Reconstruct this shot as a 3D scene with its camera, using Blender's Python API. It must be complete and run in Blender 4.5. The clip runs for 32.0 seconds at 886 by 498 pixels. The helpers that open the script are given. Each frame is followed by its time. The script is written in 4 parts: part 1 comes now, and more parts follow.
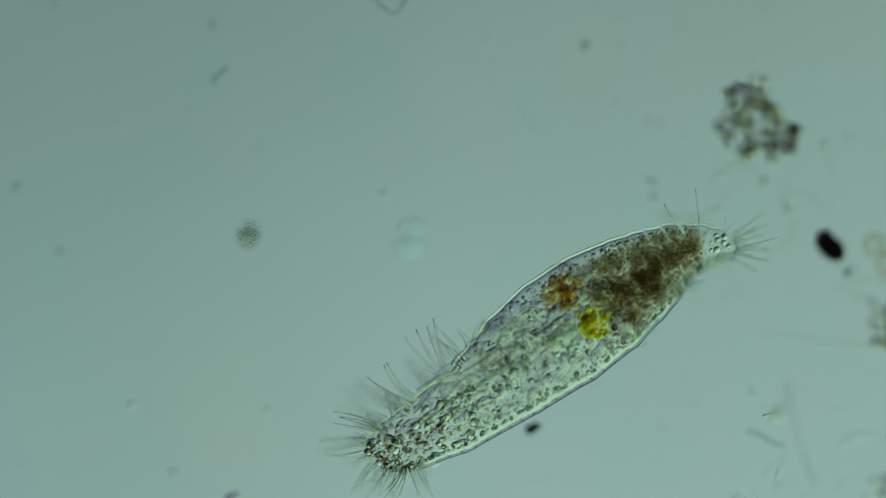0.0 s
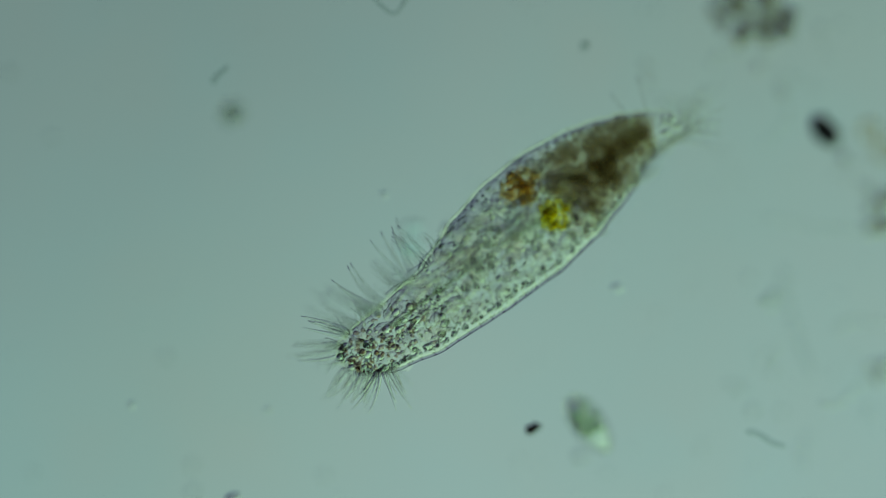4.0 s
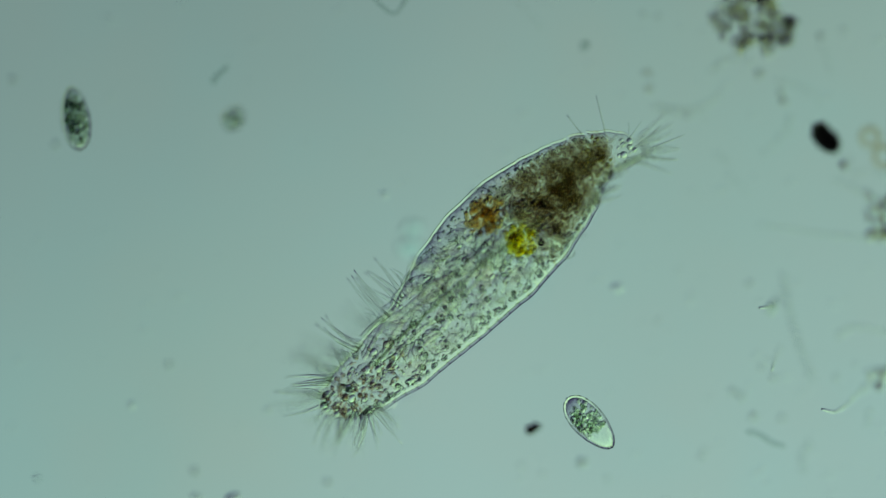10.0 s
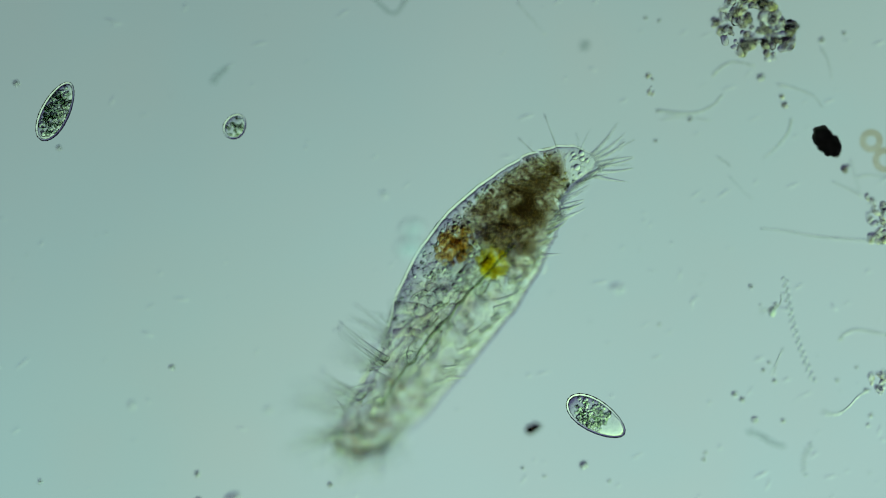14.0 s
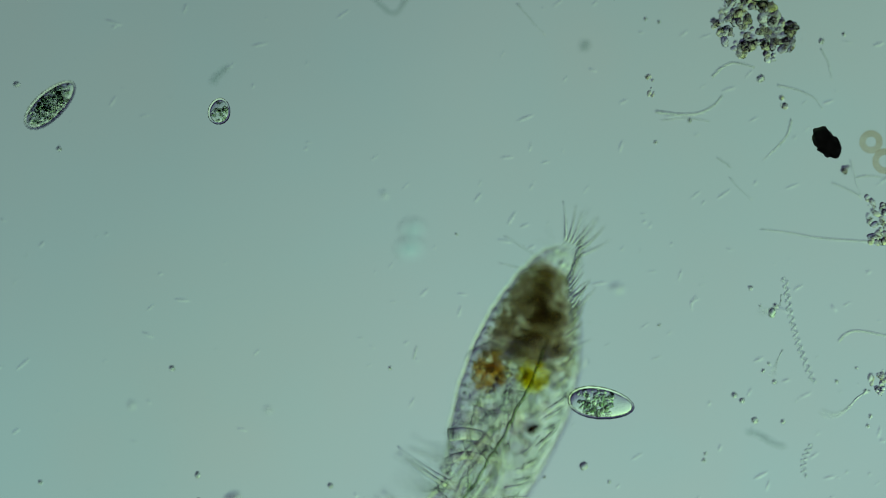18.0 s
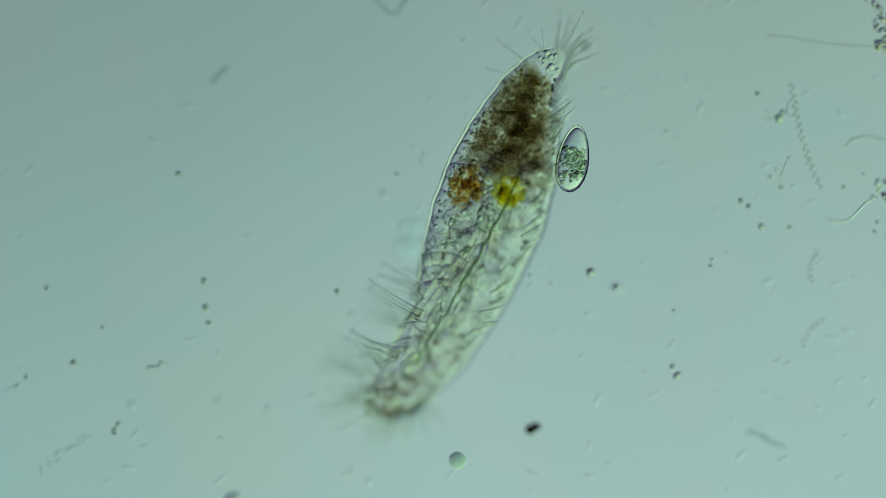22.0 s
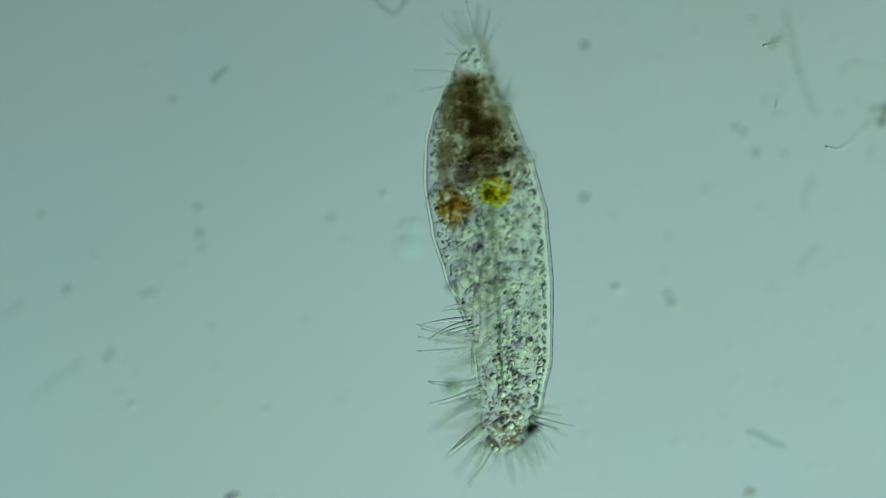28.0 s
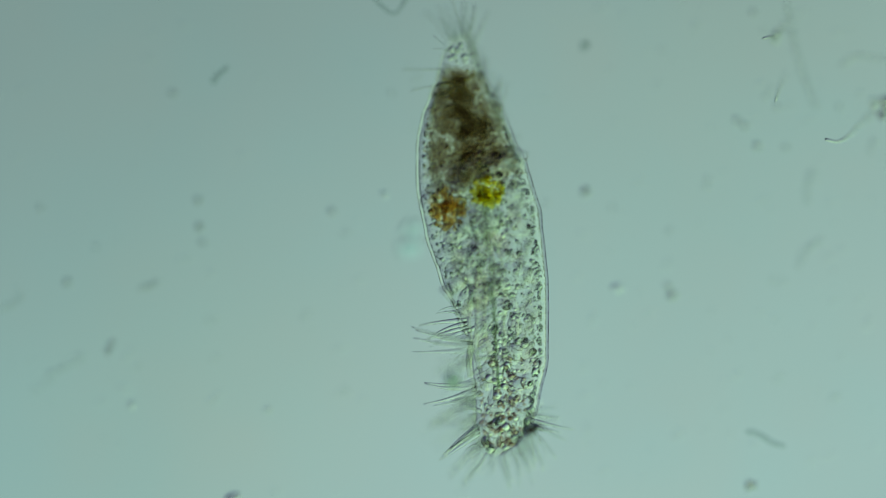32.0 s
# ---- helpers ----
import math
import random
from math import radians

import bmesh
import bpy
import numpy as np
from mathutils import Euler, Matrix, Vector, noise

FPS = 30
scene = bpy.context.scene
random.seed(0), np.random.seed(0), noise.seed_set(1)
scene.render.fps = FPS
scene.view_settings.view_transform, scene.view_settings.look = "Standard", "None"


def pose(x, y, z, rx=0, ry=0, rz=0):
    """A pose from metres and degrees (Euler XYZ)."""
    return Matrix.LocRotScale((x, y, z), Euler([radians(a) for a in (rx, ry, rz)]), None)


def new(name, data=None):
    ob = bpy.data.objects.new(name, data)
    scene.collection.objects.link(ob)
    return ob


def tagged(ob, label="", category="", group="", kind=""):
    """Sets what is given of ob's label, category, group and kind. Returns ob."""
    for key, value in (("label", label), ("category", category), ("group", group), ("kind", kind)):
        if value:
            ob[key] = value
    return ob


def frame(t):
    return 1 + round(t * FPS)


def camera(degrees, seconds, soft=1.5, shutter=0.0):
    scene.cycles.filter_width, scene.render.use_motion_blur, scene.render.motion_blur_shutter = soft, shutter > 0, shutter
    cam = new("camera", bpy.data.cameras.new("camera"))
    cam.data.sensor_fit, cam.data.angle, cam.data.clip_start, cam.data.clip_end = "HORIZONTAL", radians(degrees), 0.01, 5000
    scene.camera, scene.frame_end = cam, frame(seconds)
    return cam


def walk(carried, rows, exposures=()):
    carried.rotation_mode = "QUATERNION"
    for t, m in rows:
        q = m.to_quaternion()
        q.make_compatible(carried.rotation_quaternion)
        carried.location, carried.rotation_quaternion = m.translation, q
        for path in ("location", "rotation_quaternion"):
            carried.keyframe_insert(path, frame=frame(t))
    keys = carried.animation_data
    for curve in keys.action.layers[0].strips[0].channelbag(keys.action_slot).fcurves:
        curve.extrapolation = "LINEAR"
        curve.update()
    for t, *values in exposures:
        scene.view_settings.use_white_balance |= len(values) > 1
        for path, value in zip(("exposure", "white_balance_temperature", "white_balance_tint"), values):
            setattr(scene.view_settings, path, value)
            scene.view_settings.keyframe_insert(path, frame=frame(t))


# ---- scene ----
# A drop of pond water on a microscope slide, built a thousand times its size: 1 micrometre is 1 millimetre.
# x to the right, y up the field, z towards the objective; z = 0 is the plane in focus. The stage carries slide and cover glass; what lives here clings to the cover glass from below.
DEG = 4.0
U = 0.448 / 1568                      # one step of the camera's view, in metres; places are fitted to it
FOCUS = 0.224 / math.tan(radians(DEG / 2))
cam = camera(DEG, 32.0, 0.85)
cam.data.dof.use_dof = True
cam.data.dof.focus_distance = FOCUS
cam.data.dof.aperture_fstop = 0.34
walk(cam, [(0, pose(0, 0, FOCUS)), (32, pose(0, 0, FOCUS))], [(0, -0.16, 6500, 9.0), (0.4, -0.16, 6500, 9.0), (1, -0.16, 6500, 9.0), (2.5, -0.12, 6500, 9.2), (5, -0.16, 6500, 10.0), (6, -0.02, 6500, 10.0), (7, 0.04, 6500, 10.0), (9, 0.02, 6500, 10.0), (11, 0.02, 6500, 10.0), (12, 0.05, 6500, 11.5), (13, 0.2, 6500, 13.0), (14, 0.28, 6500, 13.3), (14.5, 0.28, 6500, 13.5), (17, -0.04, 6500, 10.0), (18.8, -0.04, 6500, 10.0), (19.0, -0.08, 6500, 10.0), (19.3, 0.15, 6500, 13.0), (20, 0.18, 6500, 13.0), (23, 0.14, 6500, 13.0), (24.0, 0.2, 6500, 13.0), (24.4, 0.12, 6500, 12.0), (24.7, -0.08, 6500, 10.5), (26.5, -0.1, 6500, 10.5), (28.5, 0.12, 6500, 11.7), (32, 0.12, 6500, 11.7)])
scene.cycles.max_bounces, scene.cycles.transmission_bounces, scene.cycles.transparent_max_bounces = 32, 32, 64

# stage: seconds, shift right, shift down, depth of the plane in focus below the cover glass
STAGE = [
    (0.0, 4, 185, 0.026), (0.2, 4, 170, 0.026), (0.4, 3, 133, 0.026), (0.5, 2, 94, 0.026), (0.6, 0, 30, 0.026), (0.7, -3, -4, 0.026),
    (1.0, -5, -8, 0.026), (2.0, -5, -10, 0.027), (2.5, -5, -10, 0.029), (3.5, -6, -14, 0.043), (4.5, -8, -19, 0.051), (6.0, -9, -20, 0.052),
    (7.0, -6, -17, 0.046), (8.0, -4, -13, 0.039), (9.0, -4, -7, 0.026), (10.5, -3, -5, 0.025), (12.0, 0, 0, 0.016), (13.0, 0, 0, 0.010),
    (14.5, 0, 0, 0.008), (16.5, 0, 0, 0.006), (18.5, 0, 2, 0.004), (18.8, 0, 2, 0.004), (18.9, 1, -35, 0.004), (19.0, 2, -105, 0.005), (19.1, 2, -330, 0.008), (19.2, 2, -475, 0.010),
    (19.5, 0, -485, 0.012), (19.8, 1, -474, 0.013), (20.0, 4, -417, 0.014), (20.5, 5, -353, 0.015), (21.0, 10, -344, 0.015), (22.0, 12, -341, 0.008),
    (23.0, 12, -341, 0.004), (23.5, 9, -344, 0.007), (24.0, 7, -347, 0.013), (24.4, 6, -350, 0.027), (25.5, 8, -350, 0.027), (26.5, 8, -352, 0.027),
    (27.3, 6, -400, 0.026), (28.0, 3, -470, 0.025), (28.5, 3, -483, 0.025), (32.0, 3, -483, 0.025)]


def stage(t):
    for a, b in zip(STAGE, STAGE[1:]):
        if t <= b[0]:
            f = (t - a[0]) / (b[0] - a[0])
            return [p + (q - p) * f for p, q in zip(a[1:], b[1:])]
    return list(STAGE[-1][1:])


# ---- light: the lamp field under the stage, and a dim room ----
world = bpy.data.worlds.new("room")
scene.world = world
world.use_nodes = True
world.node_tree.nodes["Background"].inputs[0].default_value = (0.30, 0.36, 0.34, 1)
world.node_tree.nodes["Background"].inputs[1].default_value = 0.25


# ---- materials ----
class Mat:
    """A node material under construction."""

    def __init__(self, name):
        self.m = bpy.data.materials.new(name)
        self.m.use_nodes = True
        self.t = self.m.node_tree
        self.t.nodes.clear()
        self.out = self.add("ShaderNodeOutputMaterial")
        self.coord = self.add("ShaderNodeTexCoord").outputs["Object"]

    def add(self, kind, **values):
        n = self.t.nodes.new(kind)
        for k, v in values.items():
            n.inputs[k.replace("_", " ")].default_value = v
        return n

    def link(self, a, b):
        self.t.links.new(a, b)

    def noise(self, scale, detail=3.0, rough=0.6):
        n = self.add("ShaderNodeTexNoise", Scale=scale, Detail=detail, Roughness=rough)
        self.link(self.coord, n.inputs["Vector"])
        return n.outputs["Fac"]

    def ramp(self, fac, stops):
        r = self.add("ShaderNodeValToRGB")
        while len(r.color_ramp.elements) < len(stops):
            r.color_ramp.elements.new(0.5)
        for e, (p, c) in zip(r.color_ramp.elements, stops):
            e.position, e.color = p, (*c, 1)
        self.link(fac, r.inputs[0])
        return r.outputs[0]

    def bump(self, fac, strength, distance):
        b = self.add("ShaderNodeBump", Strength=strength, Distance=distance)
        self.link(fac, b.inputs["Height"])
        return b.outputs[0]

    def mix(self, fac, a, b):
        m = self.add("ShaderNodeMixShader", Fac=fac)
        self.link(a, m.inputs[1])
        self.link(b, m.inputs[2])
        return m.outputs[0]

    def done(self, shader):
        self.link(shader, self.out.inputs["Surface"])
        return self.m


def clear_body(name, ior, tint, scale=0, relief=0.0):
    """A clear, lens-like body in water, its surface finely uneven."""
    k = Mat(name)
    g = k.add("ShaderNodeBsdfRefraction", IOR=ior, Roughness=0.0)
    if scale:
        a, b = k.noise(scale, 4), k.noise(scale / 6, 2)
        k.link(k.ramp(b, [(0.25, [c * 0.98 for c in tint]), (0.75, tint)]), g.inputs["Color"])
        k.link(k.bump(a, relief, 0.004), g.inputs["Normal"])
    else:
        g.inputs["Color"].default_value = (*tint, 1)
    return k.done(g.outputs[0])


def stained(name, dark, light, scale, solid=0.0, ior=0.0, spread=(0.3, 0.7)):
    """Tissue that lets the lamp through with its own stain: dark and light flecks, partly solid, partly lens-like."""
    k = Mat(name)
    t = k.add("ShaderNodeBsdfTransparent")
    col = k.ramp(k.noise(scale, 4, 0.7), [(spread[0], dark), (spread[1], light)])
    k.link(col, t.inputs[0])
    out = t.outputs[0]
    if ior:
        g = k.add("ShaderNodeBsdfRefraction", IOR=ior, Roughness=0.0)
        k.link(col, g.inputs["Color"])
        out = g.outputs[0]
    if solid:
        d = k.add("ShaderNodeBsdfPrincipled", Roughness=0.6)
        k.link(col, d.inputs["Base Color"])
        out = k.mix(solid, out, d.outputs[0])
    return k.done(out)


def solid_grain(name, dark, light, scale):
    k = Mat(name)
    d = k.add("ShaderNodeBsdfPrincipled", Roughness=0.75)
    k.link(k.ramp(k.noise(scale, 5, 0.7), [(0.3, dark), (0.7, light)]), d.inputs["Base Color"])
    k.link(k.bump(k.noise(scale * 2), 0.5, 0.002), d.inputs["Normal"])
    return k.done(d.outputs[0])


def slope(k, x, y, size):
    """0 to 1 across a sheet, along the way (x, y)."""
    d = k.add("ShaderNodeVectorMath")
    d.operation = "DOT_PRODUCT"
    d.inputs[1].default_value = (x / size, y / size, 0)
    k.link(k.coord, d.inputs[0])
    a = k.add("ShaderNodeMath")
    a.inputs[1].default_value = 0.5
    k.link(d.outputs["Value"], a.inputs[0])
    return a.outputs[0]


def times(k, first, *rest):
    for b in rest:
        m = k.add("ShaderNodeMix")
        m.data_type, m.blend_type = "RGBA", "MULTIPLY"
        m.inputs[0].default_value = 1.0
        k.link(first, m.inputs[6])
        k.link(b, m.inputs[7])
        first = m.outputs[2]
    return first


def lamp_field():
    """The lamp's field with a made-up gradient in its glow: bright and greenish towards one rim, dim and violet towards
    the other, so that clear bodies show in relief.
    """
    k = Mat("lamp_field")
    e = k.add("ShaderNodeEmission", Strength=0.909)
    # relief and edge colours come from this gradient painted into the emission
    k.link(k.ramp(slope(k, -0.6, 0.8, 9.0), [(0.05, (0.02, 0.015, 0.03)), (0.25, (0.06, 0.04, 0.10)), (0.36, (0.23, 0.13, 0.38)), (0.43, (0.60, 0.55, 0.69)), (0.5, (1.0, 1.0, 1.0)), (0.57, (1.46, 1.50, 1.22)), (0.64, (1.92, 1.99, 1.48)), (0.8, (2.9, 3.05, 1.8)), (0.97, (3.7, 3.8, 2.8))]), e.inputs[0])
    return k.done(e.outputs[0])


def uneven_light():
    """Made-up sheet between the lamp and the slide, painted with the field's uneven light: dim at one corner, faintly
    clouded, with a rosy patch.
    """
    k = Mat("uneven_light")
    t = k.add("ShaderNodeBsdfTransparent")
    # painted light: background fall-off and clouds, with the lamp's own gradient evened out
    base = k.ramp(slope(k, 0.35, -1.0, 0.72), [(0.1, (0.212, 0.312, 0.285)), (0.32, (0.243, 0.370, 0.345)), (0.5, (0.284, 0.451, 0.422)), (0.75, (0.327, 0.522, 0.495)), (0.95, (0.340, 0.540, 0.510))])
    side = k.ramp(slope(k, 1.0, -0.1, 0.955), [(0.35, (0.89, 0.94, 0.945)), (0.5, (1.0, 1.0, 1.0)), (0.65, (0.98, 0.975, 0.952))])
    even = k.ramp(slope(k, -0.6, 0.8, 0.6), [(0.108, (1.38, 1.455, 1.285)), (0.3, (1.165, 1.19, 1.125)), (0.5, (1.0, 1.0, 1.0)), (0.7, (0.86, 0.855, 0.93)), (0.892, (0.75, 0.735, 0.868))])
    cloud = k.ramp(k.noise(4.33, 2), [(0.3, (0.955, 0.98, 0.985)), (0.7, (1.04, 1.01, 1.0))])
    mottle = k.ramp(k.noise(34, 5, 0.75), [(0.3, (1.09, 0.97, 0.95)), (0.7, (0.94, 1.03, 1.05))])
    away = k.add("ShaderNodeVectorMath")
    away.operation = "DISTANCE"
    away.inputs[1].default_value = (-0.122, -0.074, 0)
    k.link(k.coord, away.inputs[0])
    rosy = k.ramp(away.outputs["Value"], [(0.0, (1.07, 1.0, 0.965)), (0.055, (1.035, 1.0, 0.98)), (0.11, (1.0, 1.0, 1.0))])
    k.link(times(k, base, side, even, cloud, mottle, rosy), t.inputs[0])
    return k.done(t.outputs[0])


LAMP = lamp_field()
LIGHT_SHEET = uneven_light()
GLASS = clear_body("slide_glass", 1.08, (0.995, 1.0, 0.998))
PELLICLE = clear_body("pellicle", 1.042, (0.998, 1.0, 0.996), 260, 0.35)
# the next two are for added low-index shells that imitate the optical edge fringe
FRINGE = clear_body("fringe_shell", 0.98, (0.998, 1.0, 0.97))
CELL_FRINGE = clear_body("cell_fringe", 0.93, (0.998, 1.0, 0.985))
SKIN = clear_body("cell_skin", 1.17, (0.97, 0.99, 0.97), 200, 0.2)
SKIN_PALE = clear_body("pale_skin", 1.05, (0.97, 0.98, 0.97), 200, 0.2)
VESICLE = clear_body("vesicle", 1.26, (0.98, 1.0, 0.97))
VESICLE_DENSE = clear_body("vesicle_dense", 1.24, (0.85, 0.87, 0.87))
CYTOPLASM = clear_body("cytoplasm", 1.014, (0.998, 0.999, 0.993), 520, 0.6)
CIRRUS = stained("cirrus", (0.935, 0.945, 0.92), (0.985, 0.99, 0.975), 60, 0.0, 1.11)
STROKE = stained("cirrus_base", (0.965, 0.972, 0.945), (0.995, 0.997, 0.98), 60, 0.0, 1.045)
LIP = stained("clear_lip", (0.97, 0.97, 0.94), (1.0, 1.0, 0.99), 60, 0.0, 1.07)
FOLD = stained("fold", (0.95, 0.96, 0.92), (1.0, 1.0, 0.98), 60, 0.0, 1.06)
SEAM = stained("seam", (0.62, 0.70, 0.58), (0.86, 0.91, 0.82), 60, 0.0, 1.2)
SOFT = clear_body("soft_vesicle", 1.035, (0.975, 0.985, 0.975))
DEEP = stained("deep_green_grain", (0.66, 0.76, 0.70), (0.97, 0.98, 0.90), 90, 0.0, 1.22)
CLOUD = stained("lilac_cloud", (0.968, 0.945, 0.955), (1.0, 0.994, 0.998), 260)
MOSS = stained("moss_cloud", (0.985, 0.968, 0.945), (1.0, 0.998, 0.985), 260)
UMBER = stained("umber_cloud", (0.924, 0.911, 0.880), (0.971, 0.963, 0.944), 300)
NUCLEUS = clear_body("nucleus", 1.025, (0.945, 0.965, 0.94), 620, 1.0)
OLIVE = stained("olive_granule", (0.58, 0.63, 0.56), (0.82, 0.86, 0.78), 60)
FLECK = stained("clear_granule", (0.965, 0.975, 0.95), (0.998, 0.998, 0.985), 60, 0.0, 1.16)
BROWN = stained("brown_food", (0.835, 0.81, 0.735), (0.965, 0.95, 0.905), 70, 0.0, 1.012)
BROWN_CLEAR = stained("brown_drop", (0.80, 0.745, 0.61), (0.97, 0.94, 0.86), 70, 0.0, 1.05)
ROSE = stained("rose_grain", (0.80, 0.71, 0.66), (0.97, 0.94, 0.90), 70, 0.0, 1.09)
TAIL = stained("tail_grain", (0.80, 0.78, 0.56), (0.97, 0.96, 0.82), 70, 0.0, 1.12)
ORANGE = stained("orange_food", (0.925, 0.85, 0.69), (0.985, 0.95, 0.86), 90, 0.0, 1.02)
YELLOW = stained("yellow_food", (0.93, 0.89, 0.42), (0.99, 0.975, 0.70), 110, 0.0, 1.03)
MEMBRANE = clear_body("vacuole_membrane", 1.03, (0.985, 0.98, 0.9))
CILIUM = stained("cilium", (0.92, 0.935, 0.90), (0.98, 0.985, 0.965), 40, 0.0, 1.11)
FAINT = stained("faint_cilium", (0.96, 0.975, 0.96), (0.99, 1.0, 0.98), 40, 0.0, 1.06)
THREAD = stained("thread", (0.91, 0.93, 0.90), (0.98, 0.99, 0.97), 40, 0.0, 1.14)
FLOC = stained("floc", (0.84, 0.83, 0.74), (0.97, 0.96, 0.88), 90, 0.0, 1.12)
FLOC_DARK = stained("floc_dark", (0.70, 0.68, 0.73), (0.94, 0.93, 0.94), 90, 0.0, 1.14)
SPECK = stained("speck", (0.62, 0.64, 0.62), (0.92, 0.93, 0.92), 90, 0.0, 1.2)
BLACK = solid_grain("black_grain", (0.003, 0.003, 0.004), (0.015, 0.012, 0.012), 120)
RUST = stained("rust_ring", (0.84, 0.78, 0.66), (0.95, 0.91, 0.82), 60)
SMUDGE = stained("smudge", (0.93, 0.95, 0.94), (1.0, 1.0, 1.0), 120, 0.0, 1.06)
SLIME = stained("slime", (0.97, 0.98, 0.972), (1.0, 1.0, 1.0), 120, 0.0, 1.036)
HAZE = stained("haze", (0.76, 0.80, 0.78), (0.88, 0.91, 0.90), 120)
GHOST_BLUE = stained("blue_ghost", (0.90, 0.97, 1.0), (0.93, 0.985, 1.0), 120, 0.0, 1.06)
BEAD = stained("green_bead", (0.62, 0.74, 0.62), (0.88, 0.94, 0.86), 60, 0.0, 1.05)
GREEN = stained("green_grain", (0.78, 0.87, 0.76), (0.98, 1.0, 0.95), 90, 0.0, 1.22)
DUST = stained("dust", (0.02, 0.015, 0.008), (0.25, 0.16, 0.06), 40, 0.1)


# ---- mesh helpers ----
def mesh(name, verts, faces, mat, smooth=True):
    me = bpy.data.meshes.new(name)
    me.from_pydata([tuple(v) for v in verts], [], [tuple(f) for f in faces])
    me.materials.append(mat)
    if smooth:
        me.polygons.foreach_set("use_smooth", [True] * len(me.polygons))
    me.update()
    return me


def part(name, me, parent, label="", kind=""):
    ob = new(name, me)
    ob.parent = parent
    return tagged(ob, label, kind=kind)


def ball_template(level):
    bm = bmesh.new()
    bmesh.ops.create_icosphere(bm, subdivisions=level, radius=1.0)
    v = np.array([p.co[:] for p in bm.verts])
    f = np.array([[p.index for p in q.verts] for q in bm.faces])
    bm.free()
    return v, f


BALLS = {n: ball_template(n) for n in (1, 2, 3)}


def balls(name, spots, mat, level=1, rng=None, lumpy=0.0):
    """One mesh of many small round bodies: spots are x, y, z, radius, stretch along a random way (view steps)."""
    v, f = BALLS[level]
    vs, fs, n = [], [], 0
    rng = rng or random.Random(5)
    for x, y, z, r, e in spots:
        turn = np.array(Euler((rng.uniform(-.5, .5), rng.uniform(-.5, .5), rng.uniform(0, 6.28))).to_matrix())
        w = v * np.array((r * e, r, r * (0.8 + 0.2 * e)))
        if lumpy:
            w = w * (1 + lumpy * np.array([noise.noise(Vector(p) * 1.7 + Vector((x, y, z)) * .1) for p in v])[:, None])
        vs.append(w @ turn.T + (x, y, z))
        fs.append(f + n)
        n += len(v)
    return mesh(name, np.concatenate(vs) * U, np.concatenate(fs), mat)


def tube(name, pts, r0, r1, mat, sides=6):
    """A tapering thread through the points, closed at both ends (view steps)."""
    pts = [Vector(p) for p in pts]
    verts, faces = [], []
    n = len(pts)
    for i, p in enumerate(pts):
        d = (pts[min(i + 1, n - 1)] - pts[max(i - 1, 0)]).normalized()
        a = d.orthogonal().normalized() if abs(d.z) > .95 else d.cross(Vector((0, 0, 1))).normalized()
        b = d.cross(a)
        r = r0 + (r1 - r0) * i / (n - 1)
        for k in range(sides):
            w = 2 * math.pi * k / sides
            verts.append((p + (a * math.cos(w) + b * math.sin(w)) * r) * U)
    for i in range(n - 1):
        for k in range(sides):
            faces.append((i * sides + k, i * sides + (k + 1) % sides, (i + 1) * sides + (k + 1) % sides, (i + 1) * sides + k))
    faces.append(tuple(range(sides))[::-1])
    faces.append(tuple((n - 1) * sides + k for k in range(sides)))
    return mesh(name, verts, faces, mat)


def bent(length, bow, drop=0.0, steps=9):
    """Points of a thread along +x that bows sideways and drops."""
    return [(length * i / steps, bow * (i / steps) ** 2, drop * (i / steps) ** 1.5) for i in range(steps + 1)]


def spline(pts, steps=8):
    """A smooth line through the given points."""
    pts = [Vector(p) for p in pts]
    q = [pts[0] * 2 - pts[1], *pts, pts[-1] * 2 - pts[-2]]
    out = []
    for i in range(1, len(q) - 2):
        a, b, c, d = q[i - 1:i + 3]
        for k in range(steps):
            t = k / steps
            out.append(0.5 * ((2 * b) + (c - a) * t + (2 * a - 5 * b + 4 * c - d) * t * t + (3 * b - a - 3 * c + d) * t ** 3))
    return out + [pts[-1]]


def interp(table, x):
    for (a, p), (b, q) in zip(table, table[1:]):
        if x <= b:
            f = (x - a) / (b - a)
            f = f * f * (3 - 2 * f) * .5 + f * .5
            return p + (q - p) * f
    return table[-1][1]


